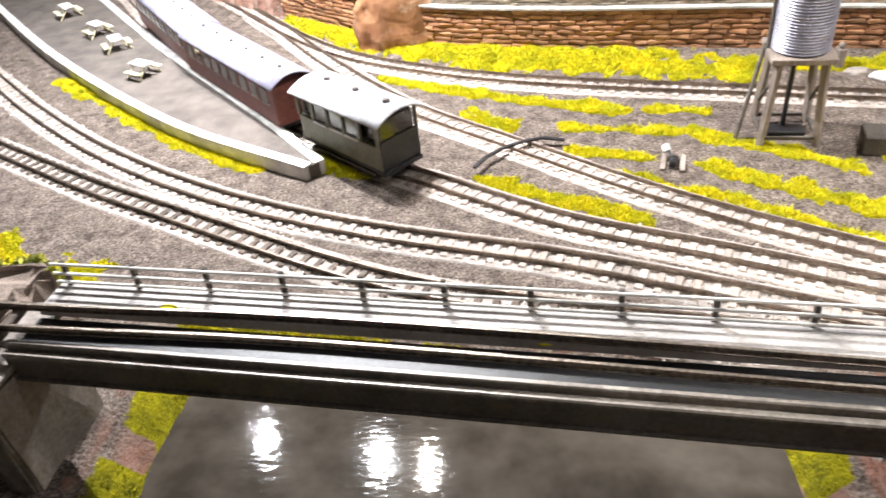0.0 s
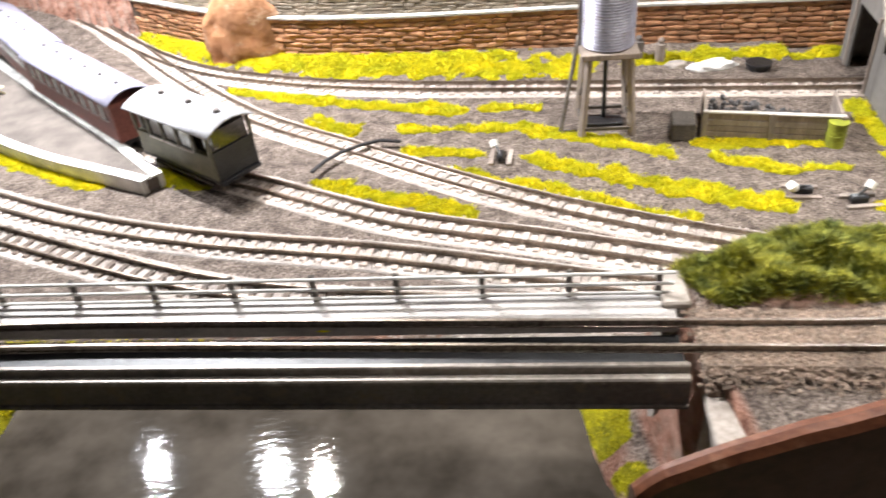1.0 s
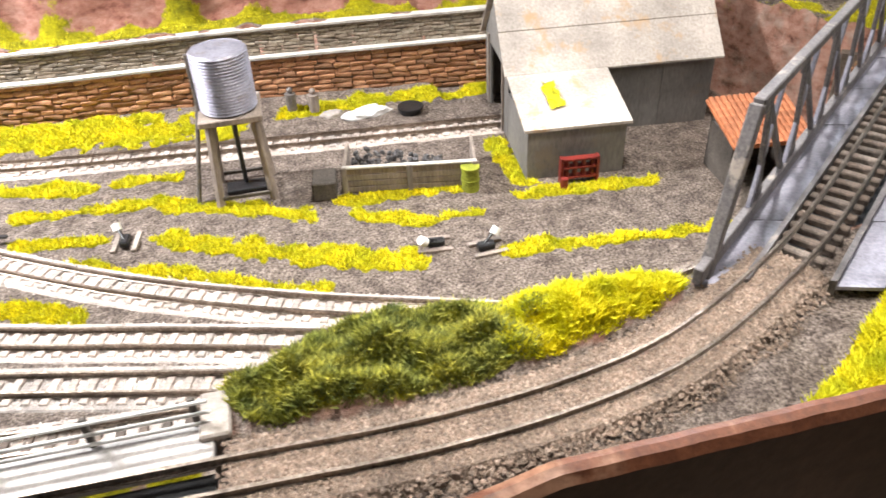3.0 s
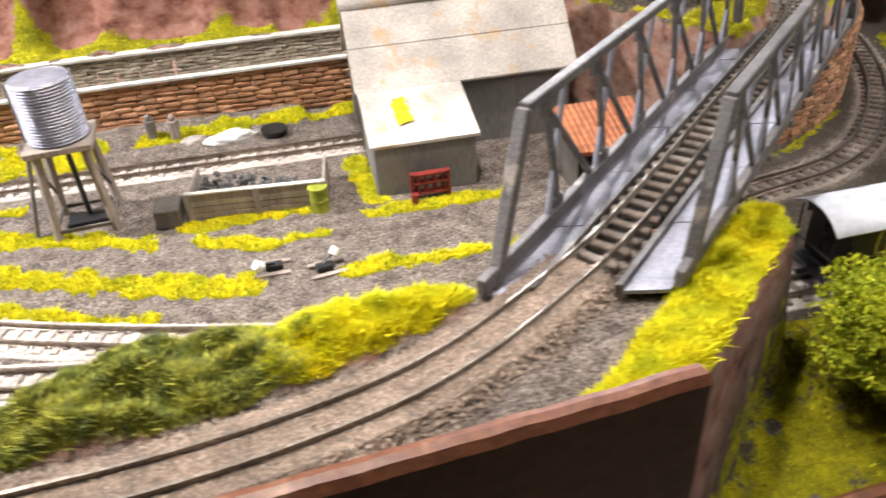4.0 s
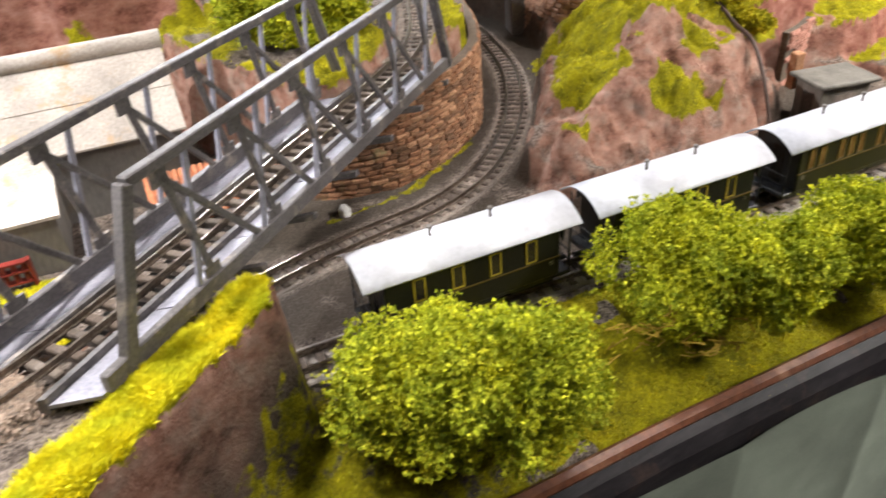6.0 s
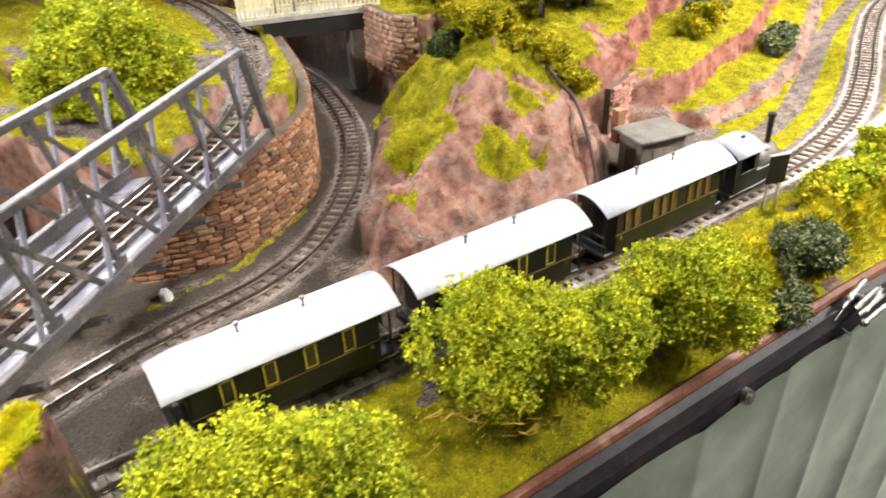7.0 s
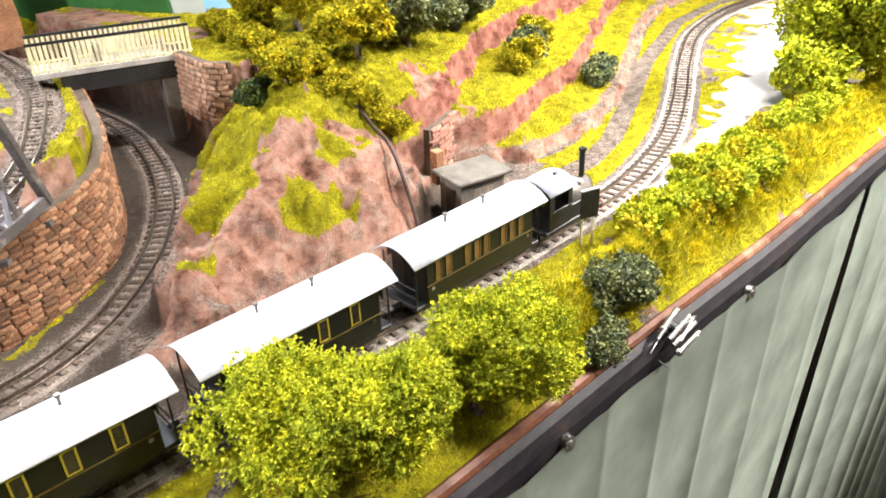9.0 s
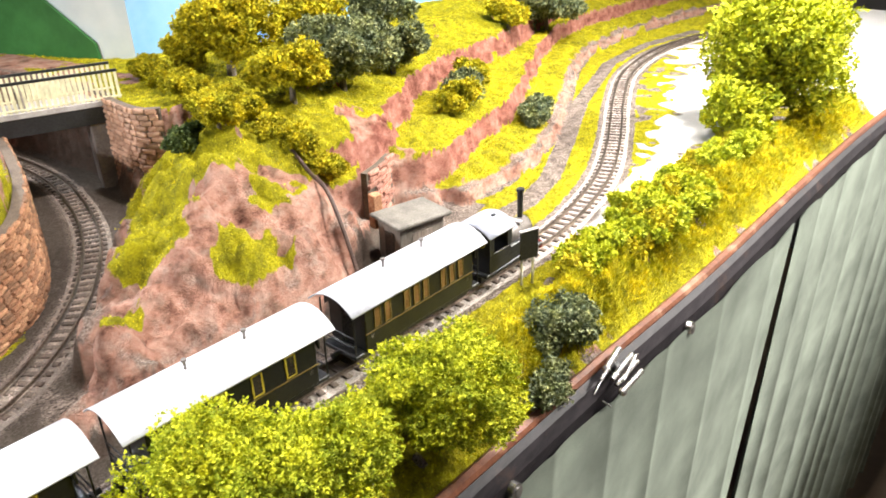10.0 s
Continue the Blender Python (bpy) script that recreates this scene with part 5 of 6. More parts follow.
for s in (0, 1):
    for k in range(5):
        a0, a1 = -0.003 + k * (SL + 0.006) / 5, -0.003 + (k + 1) * (SL + 0.006) / 5 - 0.00008
        for lo_f, hi_f, lift_z in ((-0.13, 0.42, 0.0), (0.40, 1.01, 0.0006)):
            y0, z0 = SW / 2 * lo_f, EV + (RG - EV) * lo_f
            y1, z1 = SW / 2 * hi_f, EV + (RG - EV) * hi_f
            if s:
                y0, y1 = SW - y0, SW - y1
            bm = B()
            vs = [bm.verts.new((x, y, z + lift_z + dz)) for dz in (0, 0.0011) for x, y, z in ((a0, y0, z0), (a1, y0, z0), (a1, y1, z1), (a0, y1, z1))]
            for f in ((3, 2, 1, 0), (4, 5, 6, 7), (0, 1, 5, 4), (1, 2, 6, 5), (2, 3, 7, 6), (3, 0, 4, 7)):
                bm.faces.new([vs[i] for i in f])
            bmesh.ops.recalc_face_normals(bm, faces=bm.faces[:])
            part("roof_sheet", bm, M["shedroof"], sh)
bm = B(); cyl(bm, (-0.004, SW / 2, RG + 0.0010), (SL + 0.004, SW / 2, RG + 0.0010), 0.0050, n=16); part("ridge_vent", bm, M["shedroof"], sh, "rounded pale ridge", True)
for s in (0.0115, SW - 0.0115):
    bm = B(); box(bm, -0.0012, 0.0, s - 0.0010, s + 0.0010, 0, EV); part("door_post", bm, M["timber"], sh)
for x in (0.03, 0.058, 0.087):
    bm = B(); box(bm, x - 0.0004, x + 0.0004, -0.0004, 0, 0, EV); part("sheet_joint", bm, M["shedwall"], sh)
# lean-to store in front
LW, LD = 0.051, 0.036
bm = B(); box(bm, 0, LW, -0.046, -0.0445, 0, 0.0285, 0.0002); ln = part("lean_to", bm, M["shedwall"], sh, "grey lean-to store")
for x in (0, LW - 0.0015):
    bm = B(); box(bm, x, x + 0.0015, -0.0445, -0.0005, 0, 0.0285); part("side_wall", bm, M["shedwall"], ln)
bm = B()
vs = [bm.verts.new((x, y, z)) for x in (-0.0018, LW + 0.0022) for y, z in ((-0.0475, 0.0275), (-0.0475, 0.0290), (-0.0005, 0.0405), (-0.0005, 0.0390))]
for f in ((0, 1, 2, 3), (7, 6, 5, 4), (0, 4, 5, 1), (1, 5, 6, 2), (2, 6, 7, 3), (3, 7, 4, 0)):
    bm.faces.new([vs[i] for i in f])
bmesh.ops.recalc_face_normals(bm, faces=bm.faces[:])
part("store_roof", bm, M["shedroof"], ln, "pale lean-to roof")
bm = B(); bmesh.ops.create_grid(bm, x_segments=6, y_segments=8, size=0.5, matrix=Matrix.Translation((0.018, -0.024, 0.0358)) @ Matrix.Rotation(math.atan2(0.0115, 0.047), 4, "X") @ Matrix.Diagonal((0.007, 0.022, 1, 1)))
r = np.random.RandomState(9)
for v in bm.verts:
    v.co += Vector((r.randn() * 0.0008, r.randn() * 0.0012, abs(r.randn()) * 0.0003))
part("moss_patch", bm, GRASS, ln, "yellow moss patch")

rk = thing("can_rack", "small red rack of oil cans against the store", "rack", pose(0.3055, 0.2905, 0, 0, 0, -14))
for x in (0, 0.0185):
    bm = B(); box(bm, x - 0.0007, x + 0.0007, -0.003, 0.001, 0, 0.0145); part("upright", bm, M["red"], rk)
for z in (0.0035, 0.0090, 0.0135):
    bm = B(); box(bm, 0, 0.0185, -0.003, 0.001, z - 0.0005, z + 0.0005); part("shelf", bm, M["red"], rk)
for k in range(4):
    for z in (0.0040, 0.0095):
        bm = B(); cyl(bm, (0.0027 + k * 0.0044, -0.001, z), (0.0027 + k * 0.0044, -0.001, z + 0.0034), 0.0015, 0.0012, 10); part("can", bm, M["red"], rk)
bm = B(); cyl(bm, (-0.001, -0.004, 0), (-0.001, -0.004, 0.0055), 0.0020, n=12)
tagged(part("fire_bucket", bm, M["red"]), "small red bucket at the store wall", "bucket").matrix_basis = pose(0.3055, 0.2885, 0)

th = thing("tiled_hut", "small open dark hut with orange tiled roof", "hut", pose(0.376, 0.250, 0, 0, 0, -14))
for x0, x1, y0, y1 in ((0, 0.0015, 0, 0.026), (0.034, 0.0355, 0, 0.026), (0, 0.0355, 0.0245, 0.026)):
    bm = B(); box(bm, x0, x1, y0, y1, 0, 0.025); part("wall", bm, M["darkwood"], th)
rf = B()
for x0, x1, y, z in ((-0.003, 0.0385, -0.006, 0.0245), ):
    vs = [rf.verts.new(p) for p in ((x0, -0.006, 0.0245), (x1, -0.006, 0.0245), (x1, 0.029, 0.0335), (x0, 0.029, 0.0335), (x0, -0.006, 0.0258), (x1, -0.006, 0.0258), (x1, 0.029, 0.0348), (x0, 0.029, 0.0348))]
    for f in ((3, 2, 1, 0), (4, 5, 6, 7), (0, 1, 5, 4), (1, 2, 6, 5), (2, 3, 7, 6), (3, 0, 4, 7)):
        rf.faces.new([vs[i] for i in f])
rf = part("roof", rf, M["tile"], th)
TILE = B(); cyl(TILE, (0, -0.0027, 0), (0, 0.0027, 0.0006), 0.0015, n=8)
tm = bpy.data.meshes.new("tile"); TILE.to_mesh(tm); TILE.free(); tm.materials.append(M["tile"])
for i in range(13):
    for j in range(7):
        share("tile", tm, rf, pose(-0.0010 + i * 0.0031, -0.0034 + j * 0.0049, 0.0262 + j * 0.00126 + 0.0003, 14, 0, 0))

# ---- water tower ----
wt = thing("water_tower", "corrugated galvanised water tank on splayed timber legs", "water tower", pose(0.1570, 0.3545, 0, 0, 0, -8))
bm = B()
rings = 38
prof = [(0.0, 0.0465)] + [(0.0132 + (0.0006 if k % 2 else 0.0), 0.0470 + k * 0.0285 / rings) for k in range(rings + 1)] + [(0.0128, 0.0760), (0.0122, 0.0757), (0.0, 0.0752)]
loops = [[bm.verts.new((rr * math.cos(q * math.tau / 28), rr * math.sin(q * math.tau / 28), z)) for q in range(28)] if rr > 0 else [bm.verts.new((0, 0, z))] for rr, z in prof]
for A, C in zip(loops[:-1], loops[1:]):
    for q in range(28):
        f = [A[q % len(A)], A[(q + 1) % len(A)], C[(q + 1) % len(C)], C[q % len(C)]]
        bm.faces.new(list(dict.fromkeys(f)))
part("tank", bm, M["tank"], wt, "corrugated pale metal tank")
bm = B(); box(bm, -0.015, 0.015, -0.015, 0.015, 0.0435, 0.0465, 0.0004); part("tank_stand", bm, M["timber"], wt)
for sx in (-1, 1):
    for sy in (-1, 1):
        bm = B(); beam(bm, (sx * 0.0135, sy * 0.0130, -0.001), (sx * 0.0105, sy * 0.0105, 0.044), 0.0034, 0.0034); part("leg", bm, M["timber"], wt)
for sx in (-1, 1):
    bm = B(); beam(bm, (sx * 0.0132, -0.013, 0.004), (sx * 0.0132, 0.013, 0.004), 0.0014, 0.0018); part("brace", bm, M["darkwood"], wt)
    bm = B(); beam(bm, (sx * 0.0115, -0.0115, 0.036), (sx * 0.0128, 0.0125, 0.012), 0.0012, 0.0014); part("brace", bm, M["darkwood"], wt)
for sy in (-1, 1):
    bm = B(); beam(bm, (-0.013, sy * 0.0132, 0.004), (0.013, sy * 0.0132, 0.004), 0.0014, 0.0018); part("brace", bm, M["darkwood"], wt)
bm = B(); cyl(bm, (-0.0150, 0.004, 0.048), (-0.0245, -0.006, -0.001), 0.0011, n=8); part("ladder_rail", bm, M["girder"], wt)
bm = B(); cyl(bm, (-0.0145, 0.001, 0.0460), (-0.0145, 0.001, 0.0745), 0.0010, n=8); part("filler_pipe", bm, M["girder"], wt)
bm = B(); cyl(bm, (0.0, 0.004, 0.0), (0.0, 0.004, 0.044), 0.0013, n=10); part("down_pipe", bm, M["black"], wt)
bm = B(); box(bm, -0.010, 0.010, -0.004, 0.006, -0.001, 0.0025, 0.0004); part("drain_tray", bm, M["black"], wt)

# ---- coal bunker and yard clutter ----
cb = thing("coal_bunker", "weathered plank coal bunker half full of coal", "coal bunker", pose(0.203, 0.3285, 0, 0, 0, -19.5))
for k in range(4):
    bm = B(); box(bm, 0, 0.067, -0.0008, 0.0008, 0.0004 + k * 0.0034, 0.0036 + k * 0.0034, 0.0003); part("plank", bm, M["timber"], cb)
    for x in (0.0, 0.0662):
        bm = B(); box(bm, x - 0.0008, x + 0.0008, 0.0008, 0.030, 0.0004 + k * 0.0034, 0.0036 + k * 0.0034, 0.0003); part("plank", bm, M["timber"], cb)
for x in (0.0, 0.033, 0.0662):
    bm = B(); box(bm, x - 0.0014, x + 0.0014, -0.0022, -0.0008, 0, 0.0150, 0.0003); part("post", bm, M["timber"], cb)
bm = B(); box(bm, -0.001, 0.067, -0.0016, 0.0012, 0.0140, 0.0150, 0.0002); part("rail_cap", bm, M["cap"], cb)
r = np.random.RandomState(12)
bm = B()
for k in range(150):
    x, y = r.uniform(0.003, 0.050), r.uniform(0.004, 0.028)
    s = r.uniform(0.0010, 0.0026)
    bmesh.ops.create_icosphere(bm, subdivisions=1, radius=s, matrix=Matrix.Translation((x, y, 0.002 + 0.010 * (1 - x / 0.06) * r.uniform(0.3, 1))) @ Euler(r.rand(3) * 6).to_matrix().to_4x4() @ Matrix.Diagonal((1, 0.7, 0.6, 1)))
tagged(part("coal", bm, M["coal"]), "heap of grey-black coal lumps in the bunker", "coal", kind="stuff").matrix_basis = pose(0.203, 0.3285, 0, 0, 0, -19.5)

bm = B(); cyl(bm, (0, 0, 0), (0, 0, 0.0125), 0.0046, 0.0044, 18); cyl(bm, (0, 0, 0.0125), (0, 0, 0.0135), 0.0049, n=18); cyl(bm, (0, 0, 0.006), (0, 0, 0.0067), 0.0048, n=18)
tagged(part("drum", bm, M["mossgreen"]), "moss-green drum at the bunker's end", "drum").matrix_basis = pose(0.2615, 0.3040, 0)
bm = B(); box(bm, -0.006, 0.006, -0.008, 0.008, 0, 0.010, 0.0006)
tagged(part("dark_crate", bm, M["darkwood"]), "low dark crate beside the bunker", "crate").matrix_basis = pose(0.1935, 0.3330, 0, 0, 0, -15)
def heap(name, label, category, x, y, rx, ry, h, material, seed, z=0.0):
    bm = B()
    bmesh.ops.create_icosphere(bm, subdivisions=4, radius=1)
    for v in bm.verts:
        n = noise.noise(v.co * 2.2 + Vector((seed, 0, 0))) * 0.25 + noise.noise(v.co * 6 + Vector((0, seed, 0))) * 0.1
        v.co = Vector((v.co.x * rx * (1 + n), v.co.y * ry * (1 + n), max(v.co.z, -0.2) * h * (1 + n)))
    ob = tagged(part(name, bm, material, smooth=True), label, category)
    ob.matrix_basis = pose(x, y, z)
    return ob


heap("lime_mound", "heap of white lime by the wall", "heap", 0.2400, 0.4120, 0.0150, 0.0060, 0.0050, M["plaster"], 1)
heap("cinder_mound", "small grey ash heap", "heap", 0.2200, 0.4200, 0.0080, 0.0050, 0.0030, M["concrete"], 2)
bm = B(); cyl(bm, (0, 0, 0), (0, 0, 0.0030), 0.0066, 0.0072, 22); cyl(bm, (0, 0, 0.0030), (0, 0, 0.0042), 0.0078, n=22)
tagged(part("black_tub", bm, M["black"]), "round black tub by the shed track", "tub").matrix_basis = pose(0.2650, 0.4030, 0)
for x, y, label in ((0.1990, 0.4330, "little blue-grey painted figure by the wall"), (0.2115, 0.4270, "little brown painted figure by the wall")):
    bm = B(); cyl(bm, (0, 0, 0), (0, 0, 0.011), 0.0030, 0.0034, 10); bmesh.ops.create_icosphere(bm, subdivisions=2, radius=0.0020, matrix=Matrix.Translation((0, 0, 0.0130)))
    tagged(part("figurine", bm, M["girder"] if x < 0.2 else M["timber"]), label, "figurine").matrix_basis = pose(x, y, ground_z(x, y))


def lever(x, y, rz):
    t = thing("point_lever", "black point lever with white weight on a sleeper base", "point lever", pose(x, y, 0, 0, 0, rz), "point levers")
    bm = B(); box(bm, -0.008, 0.008, -0.006, -0.0035, -0.0004, 0.0012, 0.0002); part("base_timber", bm, M["timber"], t)
    bm = B(); box(bm, -0.008, 0.008, 0.0035, 0.006, -0.0004, 0.0012, 0.0002); part("base_timber", bm, M["timber"], t)
    bm = B(); box(bm, -0.005, 0.003, -0.002, 0.002, 0.0002, 0.0036, 0.0006); part("lever_box", bm, M["black"], t)
    bm = B(); cyl(bm, (-0.002, 0, 0.003), (0.005, 0.004, 0.0066), 0.0007, n=8); part("handle", bm, M["black"], t)
    bm = B(); cyl(bm, (0.0040, 0.0035, 0.0046), (0.0062, 0.0048, 0.0070), 0.0022, n=14); part("weight", bm, M["white"], t, "white round weight")


lever(0.0955, 0.3300, 75)
lever(0.2265, 0.2660, 165)
lever(0.2480, 0.2535, -5)
bm = B()
for p, q in zip(curve([(-0.0048, 0.331), (0.007, 0.347), (0.030, 0.358), (0.050, 0.351)])[:-6:6], curve([(-0.0048, 0.331), (0.007, 0.347), (0.030, 0.358), (0.050, 0.351)])[6::6]):
    beam(bm, (*p, 0.0040), (*q, 0.0040), 0.0022, 0.0012)
tagged(part("crossing_cable", bm, M["black"]), "black cable laid across the yard track", "cable")
heap("ball_stone", "small round white stone at the curved wall", "stone", 0.4600, 0.2365, 0.0032, 0.0030, 0.0052, M["plaster"], 5)

# ---- hut, sign and pipe by the hill ----
hu = thing("lineside_hut", "small grey lineside hut with flat felt roof", "hut", pose(0.7215, 0.1270, 0, 0, 0, -24))
bm = B(); box(bm, -0.0155, 0.0155, -0.011, 0.011, 0, 0.0245, 0.0004); part("wall", bm, M["hutwall"], hu)
bm = B(); box(bm, -0.0190, 0.0190, -0.0145, 0.0145, 0.0245, 0.0268, 0.0006); part("roof", bm, M["hutroof"], hu, "overhanging felt roof")
bm = B(); box(bm, -0.0155 - 0.0004, -0.0155, -0.005, 0.004, 0.001, 0.019); part("door", bm, M["darkwood"], hu)
bm = B(); box(bm, -0.007, 0.007, -0.0114, -0.011, 0.008, 0.019); part("shutter", bm, M["timber"], hu)
ch = B(); box(ch, -0.003, 0.003, -0.003, 0.003, -0.005, 0.016, 0.0005)
tagged(part("brick_pillar", ch, M["stone"]), "short red brick pillar behind the hut", "pillar").matrix_basis = pose(0.7170, 0.1480, 0.020, 0, 0, -20)
sg = thing("track_sign", "black lineside board on two white posts", "sign", pose(0.7165, 0.0525, 0, 0, 0, -33))
for x in (-0.0035, 0.0035):
    bm = B(); box(bm, x - 0.0006, x + 0.0006, -0.0006, 0.0006, -0.002, 0.0235, 0.0002); part("post", bm, M["white"], sg)
bm = B(); box(bm, -0.0056, 0.0056, -0.0018, -0.0006, 0.0165, 0.0325, 0.0003); part("board", bm, M["black"], sg)
bm = B(); box(bm, -0.0060, 0.0060, -0.0022, 0.0000, 0.0325, 0.0333, 0.0002); part("board_cap", bm, M["deck"], sg)
PIPE = curve([(x, y, max(ground_z(x + p, y + q) for p in (-0.004, 0, 0.004) for q in (-0.004, 0, 0.004)) + 0.0008) for x, y in ((0.723, 0.235), (0.723, 0.223), (0.709, 0.198), (0.700, 0.180), (0.691, 0.162), (0.684, 0.148), (0.680, 0.136))])
tagged(sweep("drain_pipe", PIPE, [(0.0013 * math.cos(k * math.tau / 8), 0.0013 * math.sin(k * math.tau / 8)) for k in range(8)], M["pipe"], smooth=True), "dark rusty pipe running down the rock slope", "pipe")

# ---- footbridge over the cutting ----
fx0, fy0, fx1, fy1 = 0.6430, 0.4230, 0.7330, 0.3720
fl, fa = math.hypot(fx1 - fx0, fy1 - fy0), math.degrees(math.atan2(fy1 - fy0, fx1 - fx0))
fb = thing("road_bridge", "black girder road bridge with cream picket parapets", "bridge", pose(fx0, fy0, 0, 0, 0, fa))
bm = B(); box(bm, 0, fl, 0, 0.030, 0.0600, 0.0640, 0.0004); part("deck", bm, M["deck"], fb)
for y in (0.0005, 0.0285):
    bm = B(); box(bm, 0.016, fl, y, y + 0.0022, 0.0480, 0.0600, 0.0003); part("girder", bm, M["black"], fb)
    bm = B(); box(bm, 0, fl + 0.003, y, y + 0.0014, 0.0825, 0.0845, 0.0002); part("top_rail", bm, M["black"], fb)
    bm = B(); box(bm, 0, fl + 0.003, y, y + 0.0012, 0.0650, 0.0662, 0.0002); part("bottom_rail", bm, M["cream"], fb)
    for k in range(31):
        x = 0.0015 + k * fl / 30
        bm = B(); box(bm, x - 0.00095, x + 0.00095, y + 0.0002, y + 0.0010, 0.0640, 0.0825); part("picket", bm, M["cream"], fb)
bm = B(); box(bm, fl - 0.022, fl - 0.008, 0.002, 0.028, -0.002, 0.060, 0.0006); part("pier", bm, M["girder"], fb, "dark pier")
for x, y in ((0.675, 0.4215), (0.688, 0.4140)):
    bm = B(); cyl(bm, (0, 0, 0), (0, 0, 0.011), 0.0022, 0.0026, 10); bmesh.ops.create_icosphere(bm, subdivisions=2, radius=0.0018, matrix=Matrix.Translation((0, 0, 0.0126)))
    tagged(part("figurine", bm, M["timber"]), "tiny painted figure on the road bridge", "figurine").matrix_basis = pose(x, y, 0.064)
tp = thing("tunnel_portal", "brown stone tunnel mouth of the high line", "tunnel", pose(0.692, 0.620, 0.050, 0, 0, -8))
for k in range(12):
    a0, a1 = math.pi * k / 12, math.pi * (k + 0.97) / 12
    bm = B()
    P = [(rr * math.cos(a), 0.020 + rr * math.sin(a)) for rr, a in ((0.018, a0), (0.055, a0), (0.055, a1), (0.018, a1))]
    vs = [bm.verts.new((p[0], y, p[1])) for y in (0, 0.02) for p in P]
    for f in ((0, 1, 2, 3), (7, 6, 5, 4), (0, 3, 7, 4), (1, 5, 6, 2), (0, 4, 5, 1), (3, 2, 6, 7)):
        bm.faces.new([vs[i] for i in f])
    part("arch_stone", bm, M["stone"], tp)
for s in (-1, 1):
    bm = B(); box(bm, *(sorted((s * 0.018, s * 0.055))), 0, 0.02, -0.01, 0.0205); part("side_wall", bm, M["stone"], tp)
# Flat black plate paints the darkness inside the tunnel.
bm = B(); box(bm, -0.05, 0.05, 0.021, 0.024, 0, 0.07); part("dark_bore", bm, M["black"], tp)

# ---- trees and bushes ----
def clumps(centres, radii, count, leaf, seed, squash=0.85, fill=0.25):
    """Many small leaf tufts over and inside lobes: verts and faces."""
    r = np.random.RandomState(seed)
    C, Rr = np.array(centres, float), np.array(radii, float)
    w = Rr ** 2 / (Rr ** 2).sum()
    k = r.choice(len(C), count, p=w)
    d = r.randn(count, 3)
    d /= np.linalg.norm(d, axis=1)[:, None]
    rad = Rr[k] * (1 - fill * r.rand(count) ** 2) * (1 + 0.10 * r.randn(count))
    P = C[k] + d * rad[:, None] * np.array([1, 1, squash])
    n = 5
    V = np.zeros((count, n * 3, 3))
    for j in range(n):
        a = d + r.randn(count, 3) * 0.9
        a /= np.linalg.norm(a, axis=1)[:, None]
        b = np.cross(a, r.randn(count, 3))
        b /= np.linalg.norm(b, axis=1)[:, None] + 1e-9
        s = leaf * (0.6 + 0.8 * r.rand(count))[:, None]
        o = P + r.randn(count, 3) * leaf * 0.5
        V[:, 3 * j], V[:, 3 * j + 1], V[:, 3 * j + 2] = o - b * s * 0.5, o + b * s * 0.5, o + a * s
    return V.reshape(-1, 3), np.arange(count * n * 3).reshape(-1, 3)


def raw_mesh(name, V, F, material):
    me = bpy.data.meshes.new(name)
    me.vertices.add(len(V))
    me.vertices.foreach_set("co", V.astype(np.float32).ravel())
    me.loops.add(F.size)
    me.loops.foreach_set("vertex_index", F.astype(np.int32).ravel())
    me.polygons.add(len(F))
    me.polygons.foreach_set("loop_start", np.arange(0, F.size, F.shape[1], dtype=np.int32))
    me.update(calc_edges=True)
    me.materials.append(material)
    return me


